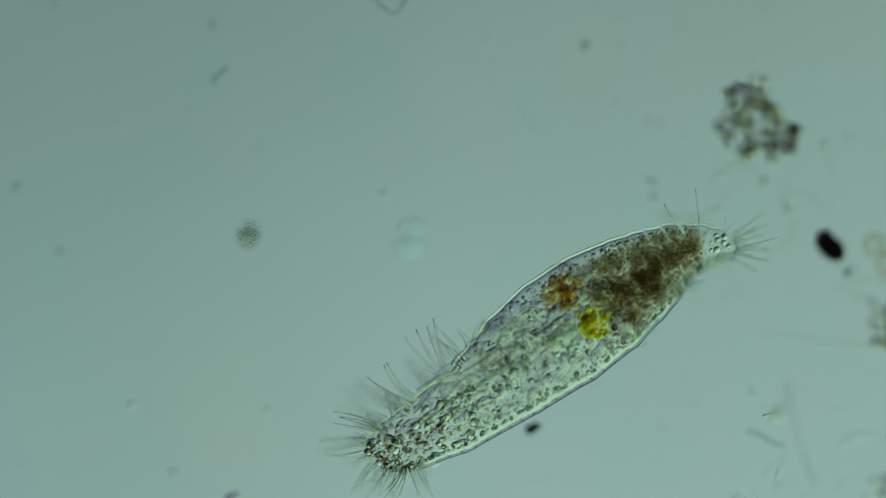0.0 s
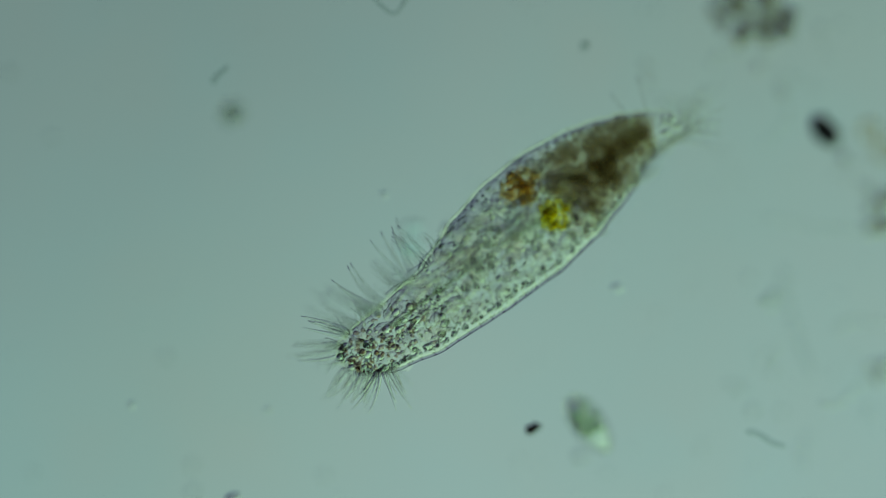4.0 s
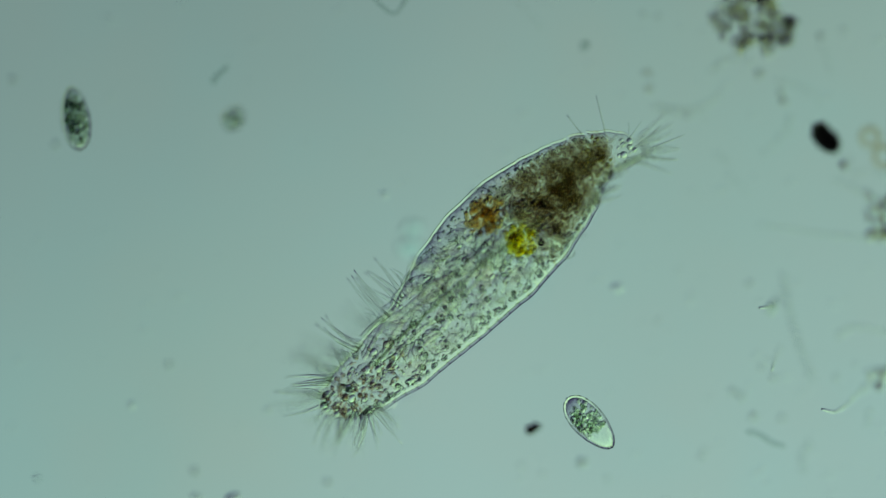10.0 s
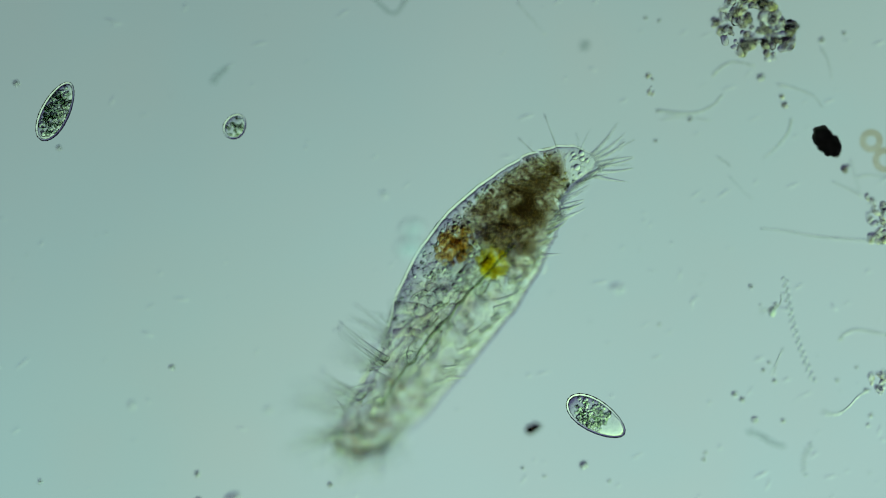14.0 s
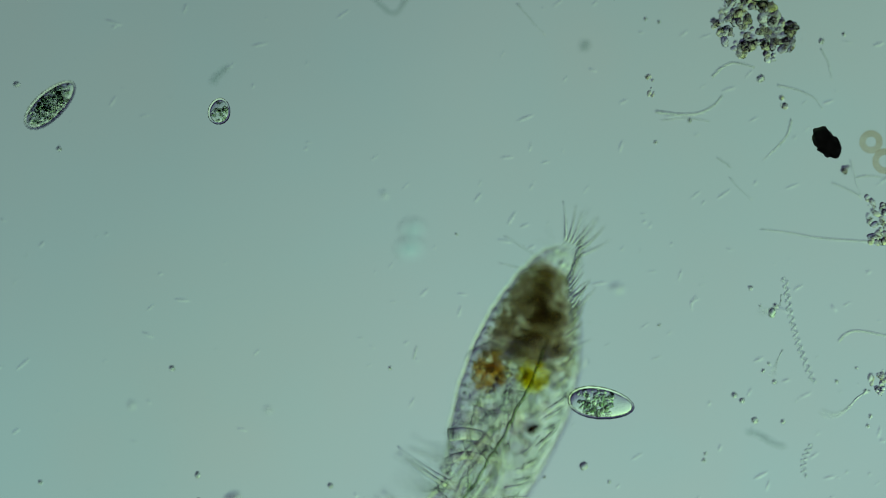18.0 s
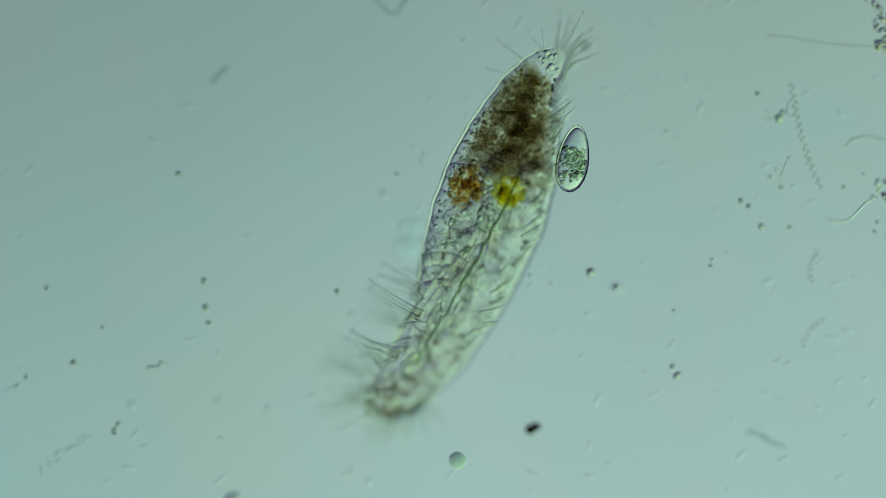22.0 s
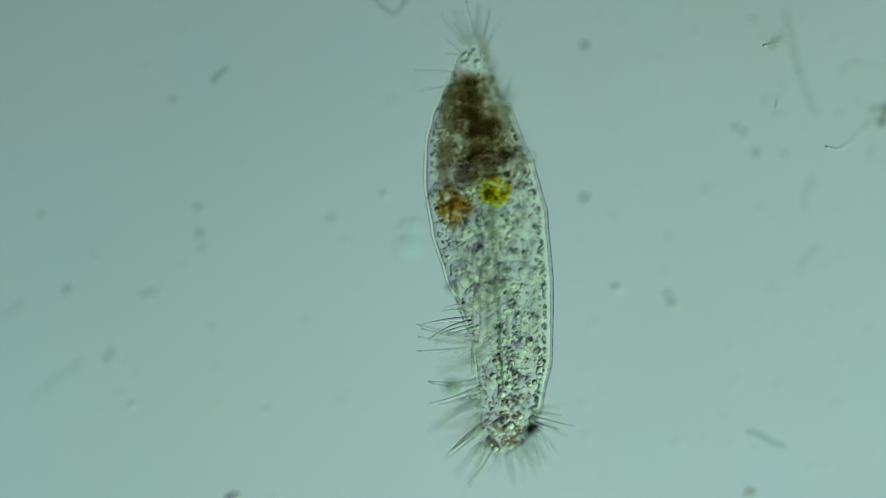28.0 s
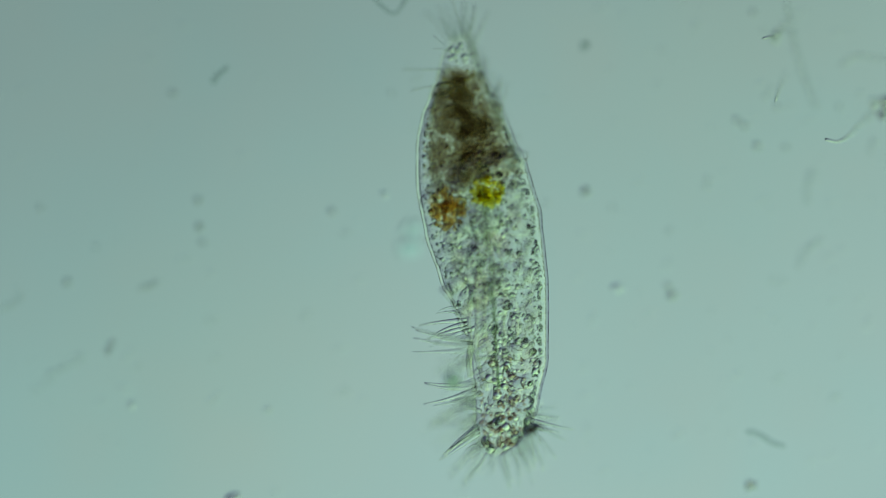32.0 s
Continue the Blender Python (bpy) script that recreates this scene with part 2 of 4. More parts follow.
# ---- the setting ----
def build_setting():
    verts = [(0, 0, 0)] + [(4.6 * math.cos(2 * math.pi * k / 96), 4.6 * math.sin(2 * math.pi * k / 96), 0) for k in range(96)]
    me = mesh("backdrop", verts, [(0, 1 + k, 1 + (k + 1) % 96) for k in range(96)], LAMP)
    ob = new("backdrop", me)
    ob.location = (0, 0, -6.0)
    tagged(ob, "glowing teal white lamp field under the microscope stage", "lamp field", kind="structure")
    out = []
    for name, label, thick, low in (("ground", "clear glass microscope slide under the pond water", 0.04, -0.16), ("cover_glass", "thin clear cover glass over the pond water", 0.03, 0.0)):
        bm = bmesh.new()
        bmesh.ops.create_cube(bm, size=1)
        bmesh.ops.scale(bm, vec=(2.6, 2.0, thick), verts=bm.verts)
        bmesh.ops.translate(bm, vec=(0, 0, low + thick / 2), verts=bm.verts)
        bmesh.ops.bevel(bm, geom=bm.edges[:], offset=0.004, segments=2, affect="EDGES")
        me = bpy.data.meshes.new(name)
        bm.to_mesh(me)
        bm.free()
        me.materials.append(GLASS)
        ob = tagged(new(name, me), label, "glass", kind="structure")
        ob.visible_shadow = False
        out.append(ob)
    # unseen added sheet; its tint carries the background's uneven light
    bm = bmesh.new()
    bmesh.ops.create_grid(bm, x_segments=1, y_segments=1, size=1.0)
    me = bpy.data.meshes.new("light_sheet")
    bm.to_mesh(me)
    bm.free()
    me.materials.append(LIGHT_SHEET)
    ob = tagged(new("light_sheet", me), "added sheet under the slide, painted with the uneven teal background light", "glass", kind="structure")
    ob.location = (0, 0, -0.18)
    return out


PANES = build_setting()
RIDERS = [(ob, 784, 441, 0, 0) for ob in PANES]        # things that the stage carries: object, place right, place down, height, turn


def rider(ob, x, y, z=0.0, turn=0.0):
    """Hangs a thing, built upwards from z = 0, from the cover glass."""
    if ob.data:
        for v in ob.data.vertices:
            v.co.z = -v.co.z
        ob.data.flip_normals()
    RIDERS.append((ob, x, y, z, turn))
    return ob


# ---- the large ciliate ----
LONG = 740.0
SEGS = 30
RIGHT = [(0, 6), (.03, 42), (.06, 60), (.12, 76), (.23, 96), (.41, 104), (.57, 102), (.69, 86), (.76, 67), (.82, 52), (.87, 30), (.91, 19), (.95, 18), (.98, 16), (1.0, 4)]
LEFT = [(0, 6), (.03, 28), (.08, 32), (.15, 33), (.28, 38), (.35, 55), (.43, 79), (.54, 98), (.65, 105), (.75, 99), (.81, 89), (.87, 74), (.93, 54), (.97, 38), (1.0, 10)]
THICK = [(0, 4), (.05, 18), (.15, 27), (.3, 36), (.5, 47), (.65, 49), (.8, 38), (.9, 25), (.97, 15), (1.0, 4)]
LIFT = [(0, -108), (.2, -92), (.4, -76), (.6, -66), (1.0, -54)]      # how far the body's middle hangs under the cover glass


def half(f, side):
    return interp(RIGHT if side > 0 else LEFT, f)


MID = interp(LIFT, .5)


ROUND = balls("vesicle", [(0, 0, 0, 1, 1)], VESICLE, 2)
ROUND_DENSE = balls("rim_granule", [(0, 0, 0, 1, 1)], VESICLE_DENSE, 2)


def build_ciliate():
    rng = random.Random(11)
    root = tagged(new("ciliate"), "large translucent ciliate with brown rear end and bristling cilia", "ciliate")
    segs = []
    step = LONG / SEGS
    share = 8 / SEGS                    # grains are counted for an eighth of the body
    for i in range(SEGS):
        f0, f1 = max(0, (i - .05) / SEGS), min(1, (i + 1.05) / SEGS)
        mid = (i + .5) / SEGS
        def sleeve(name, grow, mat):
            verts, faces, rows, ring = [], [], 8, 36
            for a in range(rows + 1):
                f = f0 + (f1 - f0) * a / rows
                h, z = interp(THICK, f) + grow, interp(LIFT, f) - interp(LIFT, mid)
                w = (half(f, 1) + half(f, -1)) / 2 + grow
                off = (half(f, 1) - half(f, -1)) / 2
                for b in range(ring):
                    g = 2 * math.pi * b / ring
                    c, d = math.cos(g), math.sin(g)
                    wave = 1 + .012 * noise.noise(Vector((f * 22, c * 2, d * 2)))
                    verts.append((off * U + w * wave * math.copysign(abs(c) ** .9, c) * U, (f - mid) * LONG * U, (z + h * d) * U))
            for a in range(rows):
                for b in range(ring):
                    p, q = a * ring + b, a * ring + (b + 1) % ring
                    faces.append((p, p + ring, q + ring, q))
            if i == 0:
                faces.append(tuple(range(ring)))
            if i == SEGS - 1:
                faces.append(tuple(rows * ring + b for b in range(ring))[::-1])
            return mesh(name, verts, faces, mat)

        seg = part("body_section", sleeve("body_section", 0, PELLICLE), root)
        # added shell, no part of the body: it bends a halo round the rim
        part("fringe_shell", sleeve("fringe_shell", 4.5, FRINGE), seg, "added clear shell that makes the edge fringe")
        segs.append(seg)

        def inside(fill=.86, spill=0.0):
            while True:
                f = min(.995, max(.005, (i + rng.random() + rng.gauss(0, spill)) / SEGS))
                if rng.random() < (half(f, 1) + half(f, -1)) * interp(THICK, f) / 9300:
                    break
            g, r = rng.uniform(0, 6.283), fill * math.sqrt(rng.random())
            x = (half(f, 1) - half(f, -1)) / 2 + r * math.cos(g) * (half(f, 1) + half(f, -1)) / 2
            if any(math.hypot(x - vx, f * LONG - vs) < vr for vx, vs, vr in ((14, 466, 29), (-56, 438, 27))):
                return .999, 0, 0, 0
            return f, x, (f - mid) * LONG, .42 * r * math.sin(g) * interp(THICK, f) + interp(LIFT, f) - interp(LIFT, mid)

        pale, fleck, clear, dense, brown, gold = [], [], [], [], [], []
        drops, olive, cloud, moss, umber, rose = [], [], [], [], [], []
        part_of = sum((half((i + q / 8) / SEGS, 1) + half((i + q / 8) / SEGS, -1)) * interp(THICK, (i + q / 8) / SEGS) for q in range(9)) / 9 / 9300

        def sparse(f, x):
            """True in the pale mouth field, which holds few grains."""
            return .08 < f < .36 and x < 2 and rng.random() < .75

        for k in range(int(60 * share * part_of)):
            f, x, y, z = inside()
            if f < .7:
                pale.append((x, y, z, rng.uniform(6, 21), rng.uniform(1, 1.9)))
        for k in range(int((24 + (120 if mid > .3 else 170) * part_of) * share)):
            f, x, y, z = inside(.92)
            if f < .69 or (f < .985 and k % 3 == 0):
                if not sparse(f, x):
                    fleck.append((x, y, z, 1.2 + 2.6 * rng.random() ** 2, rng.uniform(1, 1.6)))
        for k in range(int(((26 if mid < .32 else 9) + 14 * part_of) * share)):
            f, x, y, z = inside(.9)
            if f < .66 and not sparse(f, x):
                clear.append((x, y, z, rng.uniform(3.0, 6.0 if f > .3 else 8.0)))
        for k in range(int((16 + 26 * part_of) * share)):
            f, x, y, z = inside(.92)
            if f < .74 and not sparse(f, x):
                dense.append((x, y, z, rng.uniform(2.2, 5.4)))
        for k in range(int(62 * share)):                   # grains just under the rim
            f, side = rng.uniform(i / SEGS, (i + 1) / SEGS), rng.choice((-1, 1, 1))
            if .03 < f < .93 and not (side < 0 and f < .36):
                dense.append((side * half(f, side) * (.90 - .16 * rng.random() ** 2), (f - mid) * LONG, rng.uniform(-8, 8) + interp(LIFT, f) - interp(LIFT, mid), rng.uniform(1.8, 3.9)))
        for k in range(int(32 * share * part_of)):
            f, x, y, z = inside(.85)
            if f < .74:
                (moss if k % 2 else cloud).append((x, y, z, rng.uniform(5, 15), rng.uniform(1, 2.0)))
        for k in range(int(640 * share * (.3 + .7 * part_of))):        # the brown mass, deepest in its middle
            f, x, y, z = inside(.86, .2)
            deep = math.hypot((f - .82) / .125, (x + 26) / 110)
            if .64 < f < .925 and rng.random() < 1.0 - .55 * deep:
                umber.append((x, y, z, rng.uniform(5, 13), rng.uniform(1, 1.6)))
        for k in range(int(24 * share * part_of)):
            f, x, y, z = inside(.9)
            if f < .74 and not sparse(f, x):
                olive.append((x, y, z, rng.uniform(1.2, 2.8), rng.uniform(1, 1.6)))
        for k in range(int((110 if mid < .14 else 45) * share) if mid < .24 else 0):
            f, x, y, z = inside(.85)
            if .02 < f:
                rose.append((x, y, z, rng.uniform(1.6, 4.8), rng.uniform(1, 1.7)))
        for k in range(int((1500 if mid < .9 else 1900) * share * part_of)):
            f, x, y, z = inside(.93, .06)
            front = .66 + .06 * noise.noise(Vector((x * .02, 3, 1))) + (.03 if x > 10 else 0) + .06 * (rng.random() ** 2 - .3)
            if front < f < .925 - .02 * rng.random():
                (gold if f > .86 + .06 * rng.random() else drops if k % 6 == 0 else brown).append((x, y, z, rng.uniform(1.3, 3.2), rng.uniform(1, 1.5)))
        for k in range(7 if i == SEGS - 1 else 0):         # clear blisters in the tail lobe
            f = rng.uniform(.945, .985)
            clear.append((rng.uniform(-half(f, -1), half(f, 1)) * .7, (f - mid) * LONG, 0, rng.uniform(3.5, 7)))
        if pale:
            part("cytoplasm", balls("cytoplasm", pale, CYTOPLASM, 2, rng, .3), seg, "pale grey grainy cytoplasm", "stuff")
        if fleck:
            part("granulation", balls("granulation", fleck, FLECK, 1, rng), seg, "fine dark grains", "stuff")
        if brown:
            part("food_mass", balls("food_mass", brown, BROWN, 1, rng), seg, "dense dark brown food grains", "stuff")
        if rose:
            part("front_grains", balls("front_grains", rose, ROSE, 1, rng), seg, "rosy brown grains in the front", "stuff")
        if gold:
            part("tail_grains", balls("tail_grains", gold, TAIL, 1, rng), seg, "olive yellow tail grains", "stuff")
        if drops:
            part("food_drops", balls("food_drops", drops, BROWN_CLEAR, 1, rng), seg, "glinting brown drops", "stuff")
        for name, spots, m in (("lilac_cloud", cloud, CLOUD), ("moss_cloud", moss, MOSS), ("umber_cloud", umber, UMBER)):
            if spots:
                part(name, balls(name, spots, m, 2, rng, .45), seg, kind="stuff")
        if olive:
            part("olive_grains", balls("olive_grains", olive, OLIVE, 1, rng), seg, "olive grains", "stuff")
        for name, spots, me in (("vesicle", clear, ROUND), ("rim_granule", dense, ROUND_DENSE)):
            for x, y, z, r in spots:
                part(name, me, seg).matrix_basis = Matrix.LocRotScale((x * U, y * U, z * U), None, (r, r * rng.uniform(.85, 1.2), r))

    def home(s):
        i = min(SEGS - 1, max(0, int(s / step)))
        return segs[i], s - (i + .5) * step, interp(LIFT, s / LONG) - interp(LIFT, (i + .5) / SEGS)

    # food vacuoles
    for name, s, x, rx, ry, mat, label, n in (("food_vacuole", 466, 14, 29, 27, YELLOW, "bright yellow green food vacuole", 110),
                                              ("food_vacuole", 446, -58, 32, 40, ORANGE, "orange brown food vacuole", 200)):
        seg, y, z = home(s)
        spots = []
        for k in range(n):
            g, r = rng.uniform(0, 6.283), math.sqrt(rng.random())
            spots.append((x + rx * r * math.cos(g), y + ry * r * math.sin(g), z + rng.uniform(-14, 14) * (1 - r * .6), rng.uniform(2.5, 6), rng.uniform(1, 1.6)))
        if mat is YELLOW:
            spots += [(x + rng.uniform(-9, 9), y + rng.uniform(-9, 9), z, rng.uniform(7, 11), 1.3) for k in range(6)]
        if mat is ORANGE:
            spots += [(x + rng.uniform(-16, 16), y + rng.uniform(-18, 18), z, rng.uniform(9, 16), 1.3) for k in range(5)]
        part(name, balls(name, spots, mat, 1, rng, .2), seg, label)
    seg, y, z = home(466)
    part("vacuole_membrane", balls("vacuole_membrane", [(14, y, z, 33, 1.1)], MEMBRANE, 3, rng, .06), seg, "clear pale yellow skin of the vacuole")
    seg, y, z = home(415)
    part("nucleus", balls("nucleus", [(-4, y + 10, z + 4, 38, 1.15)], NUCLEUS, 3, rng, .1), seg, "pale finely grained nucleus")
    seg, y, z = home(230)
    part("mouth_field", balls("mouth_field", [(-22, y, z - 8, 24, 1.9)], CYTOPLASM, 3, rng, .12), seg, "pale mouth hollow")

    for k, (x0, s0, w, d) in enumerate(((-34, 322, 26, 30), (-30, 326, 17, 20), (18, 352, 24, 22))):     # arched lips behind the mouth
        seg, y, z = home(s0)
        p = [(x0 + w * math.cos(q * .35 - .2), y + d * math.sin(q * .35 - .2), z + interp(THICK, s0 / LONG) * .5) for q in range(11)]
        part("mouth_lip", tube("mouth_lip", p, 2.6, 1.8, FOLD), seg, "faint arched lip")

    for s0, xa, ya, xb, yb, r in ((306, -78, -14, -6, 12, 12), (262, -52, -10, 0, 16, 8), (350, -60, 10, -14, -6, 7)):     # broad clear lips over the mouth
        seg, y, z = home(s0)
        p = [(xa + (xb - xa) * q / 8, y + ya + (yb - ya) * q / 8 + 9 * math.sin(q * .39), z - interp(LIFT, s0 / LONG) - 34) for q in range(9)]
        part("mouth_lip", tube("mouth_lip", spline(p, 3), r, r * .7, LIP, 14), seg, "broad clear lip of the mouth")

    # cilia: each thread is a part of its section
    kinds = {}

    def cilium(s, x, z, length, bow, drop, turn, mat, r0, name, label=""):
        seg, y, dz = home(s)
        key = (round(length / 6), round(bow / 6), round(drop / 8), mat.name, r0)
        if key not in kinds:
            kinds[key] = tube(name, bent(length, bow, drop), r0, .9, mat)
        ob = part(name, kinds[key], seg, label)
        ob.matrix_basis = pose(x * U, y * U, (dz + z) * U, 0, 0, turn)
        return ob

    beat = []
    for tuft in range(8):                                 # membranelles round the front and along the mouth, in tufts of near parallel threads
        f = (tuft + .5) / 8 + rng.uniform(-.03, .03)
        turn, bow, size = 240 - 72 * f + rng.uniform(-14, 14), rng.choice((-1, 1)) * rng.uniform(2, 26), rng.uniform(74, 122) * (1 - .1 * f)
        mat, drop, deep = (CIRRUS, CIRRUS, CILIUM)[tuft % 3], rng.uniform(-30, 24), rng.uniform(-62, 40)
        for k in range(4):
            s = 8 + 240 * max(0, f + (k - 2) * .021) ** 1.15
            x = -half(s / LONG, -1) * (.93 - .1 * f)
            beat.append((cilium(s, x, deep + rng.uniform(-8, 8), size * rng.uniform(.78, 1.06), bow + rng.uniform(-8, 8), drop + rng.uniform(-8, 8), turn - 5 * (k - 2) + rng.uniform(-4, 4), mat if k % 4 else FAINT, 5.0, "membranelle"), tuft * 5 + k))
    for k in range(9):                                    # the front edge and its far corner
        s, x = 3 + 5 * k, -14 + 7.2 * k
        beat.append((cilium(s, min(x, half(s / LONG, 1)), rng.uniform(-12, 4), rng.uniform(36, 72), rng.uniform(-28, 28), rng.uniform(-30, 6), 246 + 9 * k + rng.uniform(-16, 16), FAINT if k % 2 else CIRRUS, 3.4, "membranelle"), k + 40))
    for tuft in range(6):                                 # membranelles round the far corner of the front
        turn, bow, deep = 262 + 17 * tuft + rng.uniform(-8, 8), rng.uniform(-18, 18), rng.uniform(-30, 14)
        for k in range(4):
            s = 6 + 12 * tuft + 3 * k
            beat.append((cilium(s, half(s / LONG, 1) * .9, deep + rng.uniform(-7, 7), rng.uniform(48, 84), bow + rng.uniform(-8, 8), rng.uniform(-24, 10), turn + 5 * k + rng.uniform(-5, 5), (CIRRUS, CIRRUS, FAINT)[(tuft + k) % 3], 4.2, "membranelle"), k + 30 + tuft * 4))
    for k in range(26):                                   # fine fuzz along the mouth side
        s = rng.uniform(14, 300)
        cilium(s, -half(s / LONG, -1) * rng.uniform(.9, 1.0), rng.uniform(-10, 10), rng.uniform(18, 42), rng.uniform(-20, 20), rng.uniform(-20, 20), 200 - 50 * s / 300 + rng.uniform(-30, 30), FAINT, 2.6, "mouth_fuzz")
    for k in range(14):                                   # comb in the mouth hollow
        s = 130 + 13 * k
        cilium(s, -30 + 1.0 * k, 14, 40, 8, 0, 20 + rng.uniform(-5, 5), FAINT, 1.8, "mouth_comb")
    for k in range(25):                                   # marginal cirri along the far edge
        s = 180 + 18.5 * k + rng.uniform(-5, 5)
        w = half(s / LONG, 1)
        beat.append((cilium(s, w * rng.uniform(.52, .72), rng.uniform(-36, -16) - interp(LIFT, s / LONG), rng.uniform(34, 58), rng.uniform(-4, 18), 8, 56 + rng.uniform(-15, 15), STROKE if k % 4 else CIRRUS, 5.6 if k % 4 else 4.2, "marginal_cirrus"), k + 60))
    for k in range(20):                                   # marginal cirri along the mouth side
        s = 330 + 19 * k
        w = half(s / LONG, -1)
        beat.append((cilium(s, -w * .6, interp(THICK, s / LONG) * .8, 20, rng.uniform(-6, 2), 10, 130 + rng.uniform(-18, 18), STROKE, 4.0, "marginal_cirrus"), k + 90))
    for k in range(22):                                   # fan of cirri along the tail and round its tip
        s = min(736, 580 + 9.5 * k)
        x = half(min(.985, s / LONG), 1) * .62 if k < 15 else 18 - 6.2 * (k - 15)
        cilium(s, x, 40 + rng.uniform(-4, 4), 38 + 1.5 * min(k, 17) + rng.uniform(-7, 7), rng.uniform(-6, 12), -4, (57 + 1.8 * k if k < 15 else 46 + 9 * (k - 15)) + rng.uniform(-5, 5), CIRRUS if k % 4 else CILIUM, 3.6, "tail_cirrus")
    for k in range(6):                                    # fine threads round the tip
        cilium(716 + rng.uniform(-16, 16), -22 + 7 * k, rng.uniform(-12, 4), rng.uniform(30, 66), rng.uniform(-18, 18), rng.uniform(-14, 14), 130 - 12 * k + rng.uniform(-9, 9), FAINT, 1.8, "tail_cirrus")
    for s, x, turn, length in ((690, -34, 166, 84), (664, -44, 183, 66), (738, 4, 88, 80), (735, 12, 60, 62), (736, -8, 108, 52)):
        cilium(s, x, 2, length, 2, 4, turn, CILIUM, 1.9, "tail_bristle", "stiff dark tail bristle")
    for k in range(20):                                   # ventral cirri under the body
        s = 60 + 23 * k + rng.uniform(-8, 8)
        x = rng.uniform(-.75, .35) * half(s / LONG, -1)
        beat.append((cilium(s, x, interp(THICK, s / LONG) * .9, rng.uniform(30, 60) if s < 300 else rng.uniform(12, 24), rng.uniform(-20, 20), min(50, -interp(LIFT, s / LONG) - interp(THICK, s / LONG) - 8), 190 + rng.uniform(-40, 30), CIRRUS if k % 2 else FAINT, 4.0, "ventral_cirrus"), k + 120))
    for k, (x, rise, mat) in enumerate(((-6, .7, FOLD), (-20, .5, FOLD), (-34, .4, FOLD), (24, .6, FOLD), (40, .4, FOLD))):     # folds beside the mouth
        for a in range(90 + 26 * k, 330 + 14 * k, 40):
            seg, y, z = home(a + 20)
            p = []
            for q in range(6):
                v = a + 41 * q / 5
                p.append((x + 7 * math.sin(v * .016 + k) + 3 * math.sin(v * .05 + 2 * k) + .0006 * (v - 200) ** 2 * (1 if x < 0 else -1), y + v - a - 20, z + interp(THICK, v / LONG) * rise))
            part("mouth_fold", tube("mouth_fold", p, 4.2 + 1.2 * math.sin(a + k), 4.2 + 1.2 * math.sin(a + 40 + k), mat, 10), seg, "faint lengthwise fold")
    for a, b in [(a, a + 50) for a in range(120, 520, 50)]:     # the seam along the underside
        seg, y, z = home((a + b) / 2)
        p = [(8 + 1.4 * math.sin((a + (b - a) * q / 6) * .06) + 1.2 * math.sin((a + (b - a) * q / 6) * .17), y + (a + (b - a) * q / 6) - (a + b) / 2, z + interp(THICK, a / LONG) * .98) for q in range(7)]
        part("seam", tube("seam", p, 2.7, 2.7, SEAM), seg, "thin dark lengthwise seam")
    return root, segs, beat


# ---- smaller cells ----
def shell(name, a, b, c, mat, taper=0.0, level=3):
    """An egg-shaped closed skin, long along x, narrower at its far end."""
    v, f = BALLS[level]
    out = []
    for x, y, z in v:
        k = 1 - taper * x
        out.append((a * x * U, b * y * k * U, c * z * k * U))
    return mesh(name, out, f, mat)


def build_cell(name, label, a, b, c, taper, grain, count, size, seed, skin=None, full=1.0, coat=3):
    rng = random.Random(seed)
    root = tagged(new(name), label, "cell")
    part("pellicle", shell("pellicle", a, b, c, skin or SKIN, taper), root)
    # added shell that only makes the halo round the cell
    part("fringe_shell", shell("fringe_shell", a + coat, b + coat, c + coat * .7, CELL_FRINGE, taper), root, "added clear shell that makes the edge fringe")
    dark, clear = [], []
    for k in range(count):
        while True:
            x, y, z = (rng.uniform(-1, 1) for q in range(3))
            if x * x + y * y + z * z < .84 and x < full:
                break
        w = 1 - taper * x
        (dark if k % 3 else clear).append((a * x * .95, b * y * w, c * z * w, rng.uniform(*size), rng.uniform(1, 1.4)))
    part("granules", balls("granules", dark, grain, 1, rng), root, "dark green grains", "stuff")
    part("vesicles", balls("vesicles", clear, SOFT if grain is SOFT else VESICLE, 2, rng), root, "clear vesicles", "stuff")
    return root


# ---- things that lie on the slide ----
GRAINS = {}


def grain_mesh(mat, k):
    if (mat.name, k) not in GRAINS:
        GRAINS[mat.name, k] = balls("grain", [(k * 7.0, 0, 0, 1, 1.15)], mat, 2, random.Random(k), .4)
        me = GRAINS[mat.name, k]
        for v in me.vertices:
            v.co.x -= k * 7.0 * U
    return GRAINS[mat.name, k]


def floc(name, label, lumps, seed, mats=(FLOC, FLOC_DARK, FLECK), per=18):
    """A heap of grains: lumps are x, y, spread, grain size."""
    rng = random.Random(seed)
    root = tagged(new(name), label, "debris")
    for x, y, spread, size in lumps:
        for k in range(max(5, int(per * spread / 17))):
            g, r = rng.uniform(0, 6.28), spread * math.sqrt(rng.random())
            sz = size * rng.uniform(.22, .8)
            mat = mats[rng.choice((0, 0, 1, 1, 2)) % len(mats)]
            e = rng.uniform(1, 1.6)
            spot = ((x + r * math.cos(g)) * U, -(y + r * math.sin(g)) * U, -(sz * .8 + rng.uniform(0, spread * 2.4)) * U)
            part("grain", grain_mesh(mat, k % 4), root).matrix_basis = Matrix.LocRotScale(spot, Euler((rng.uniform(-1, 1), 0, g * 3)), (sz * e, sz, sz * .9))
    return root


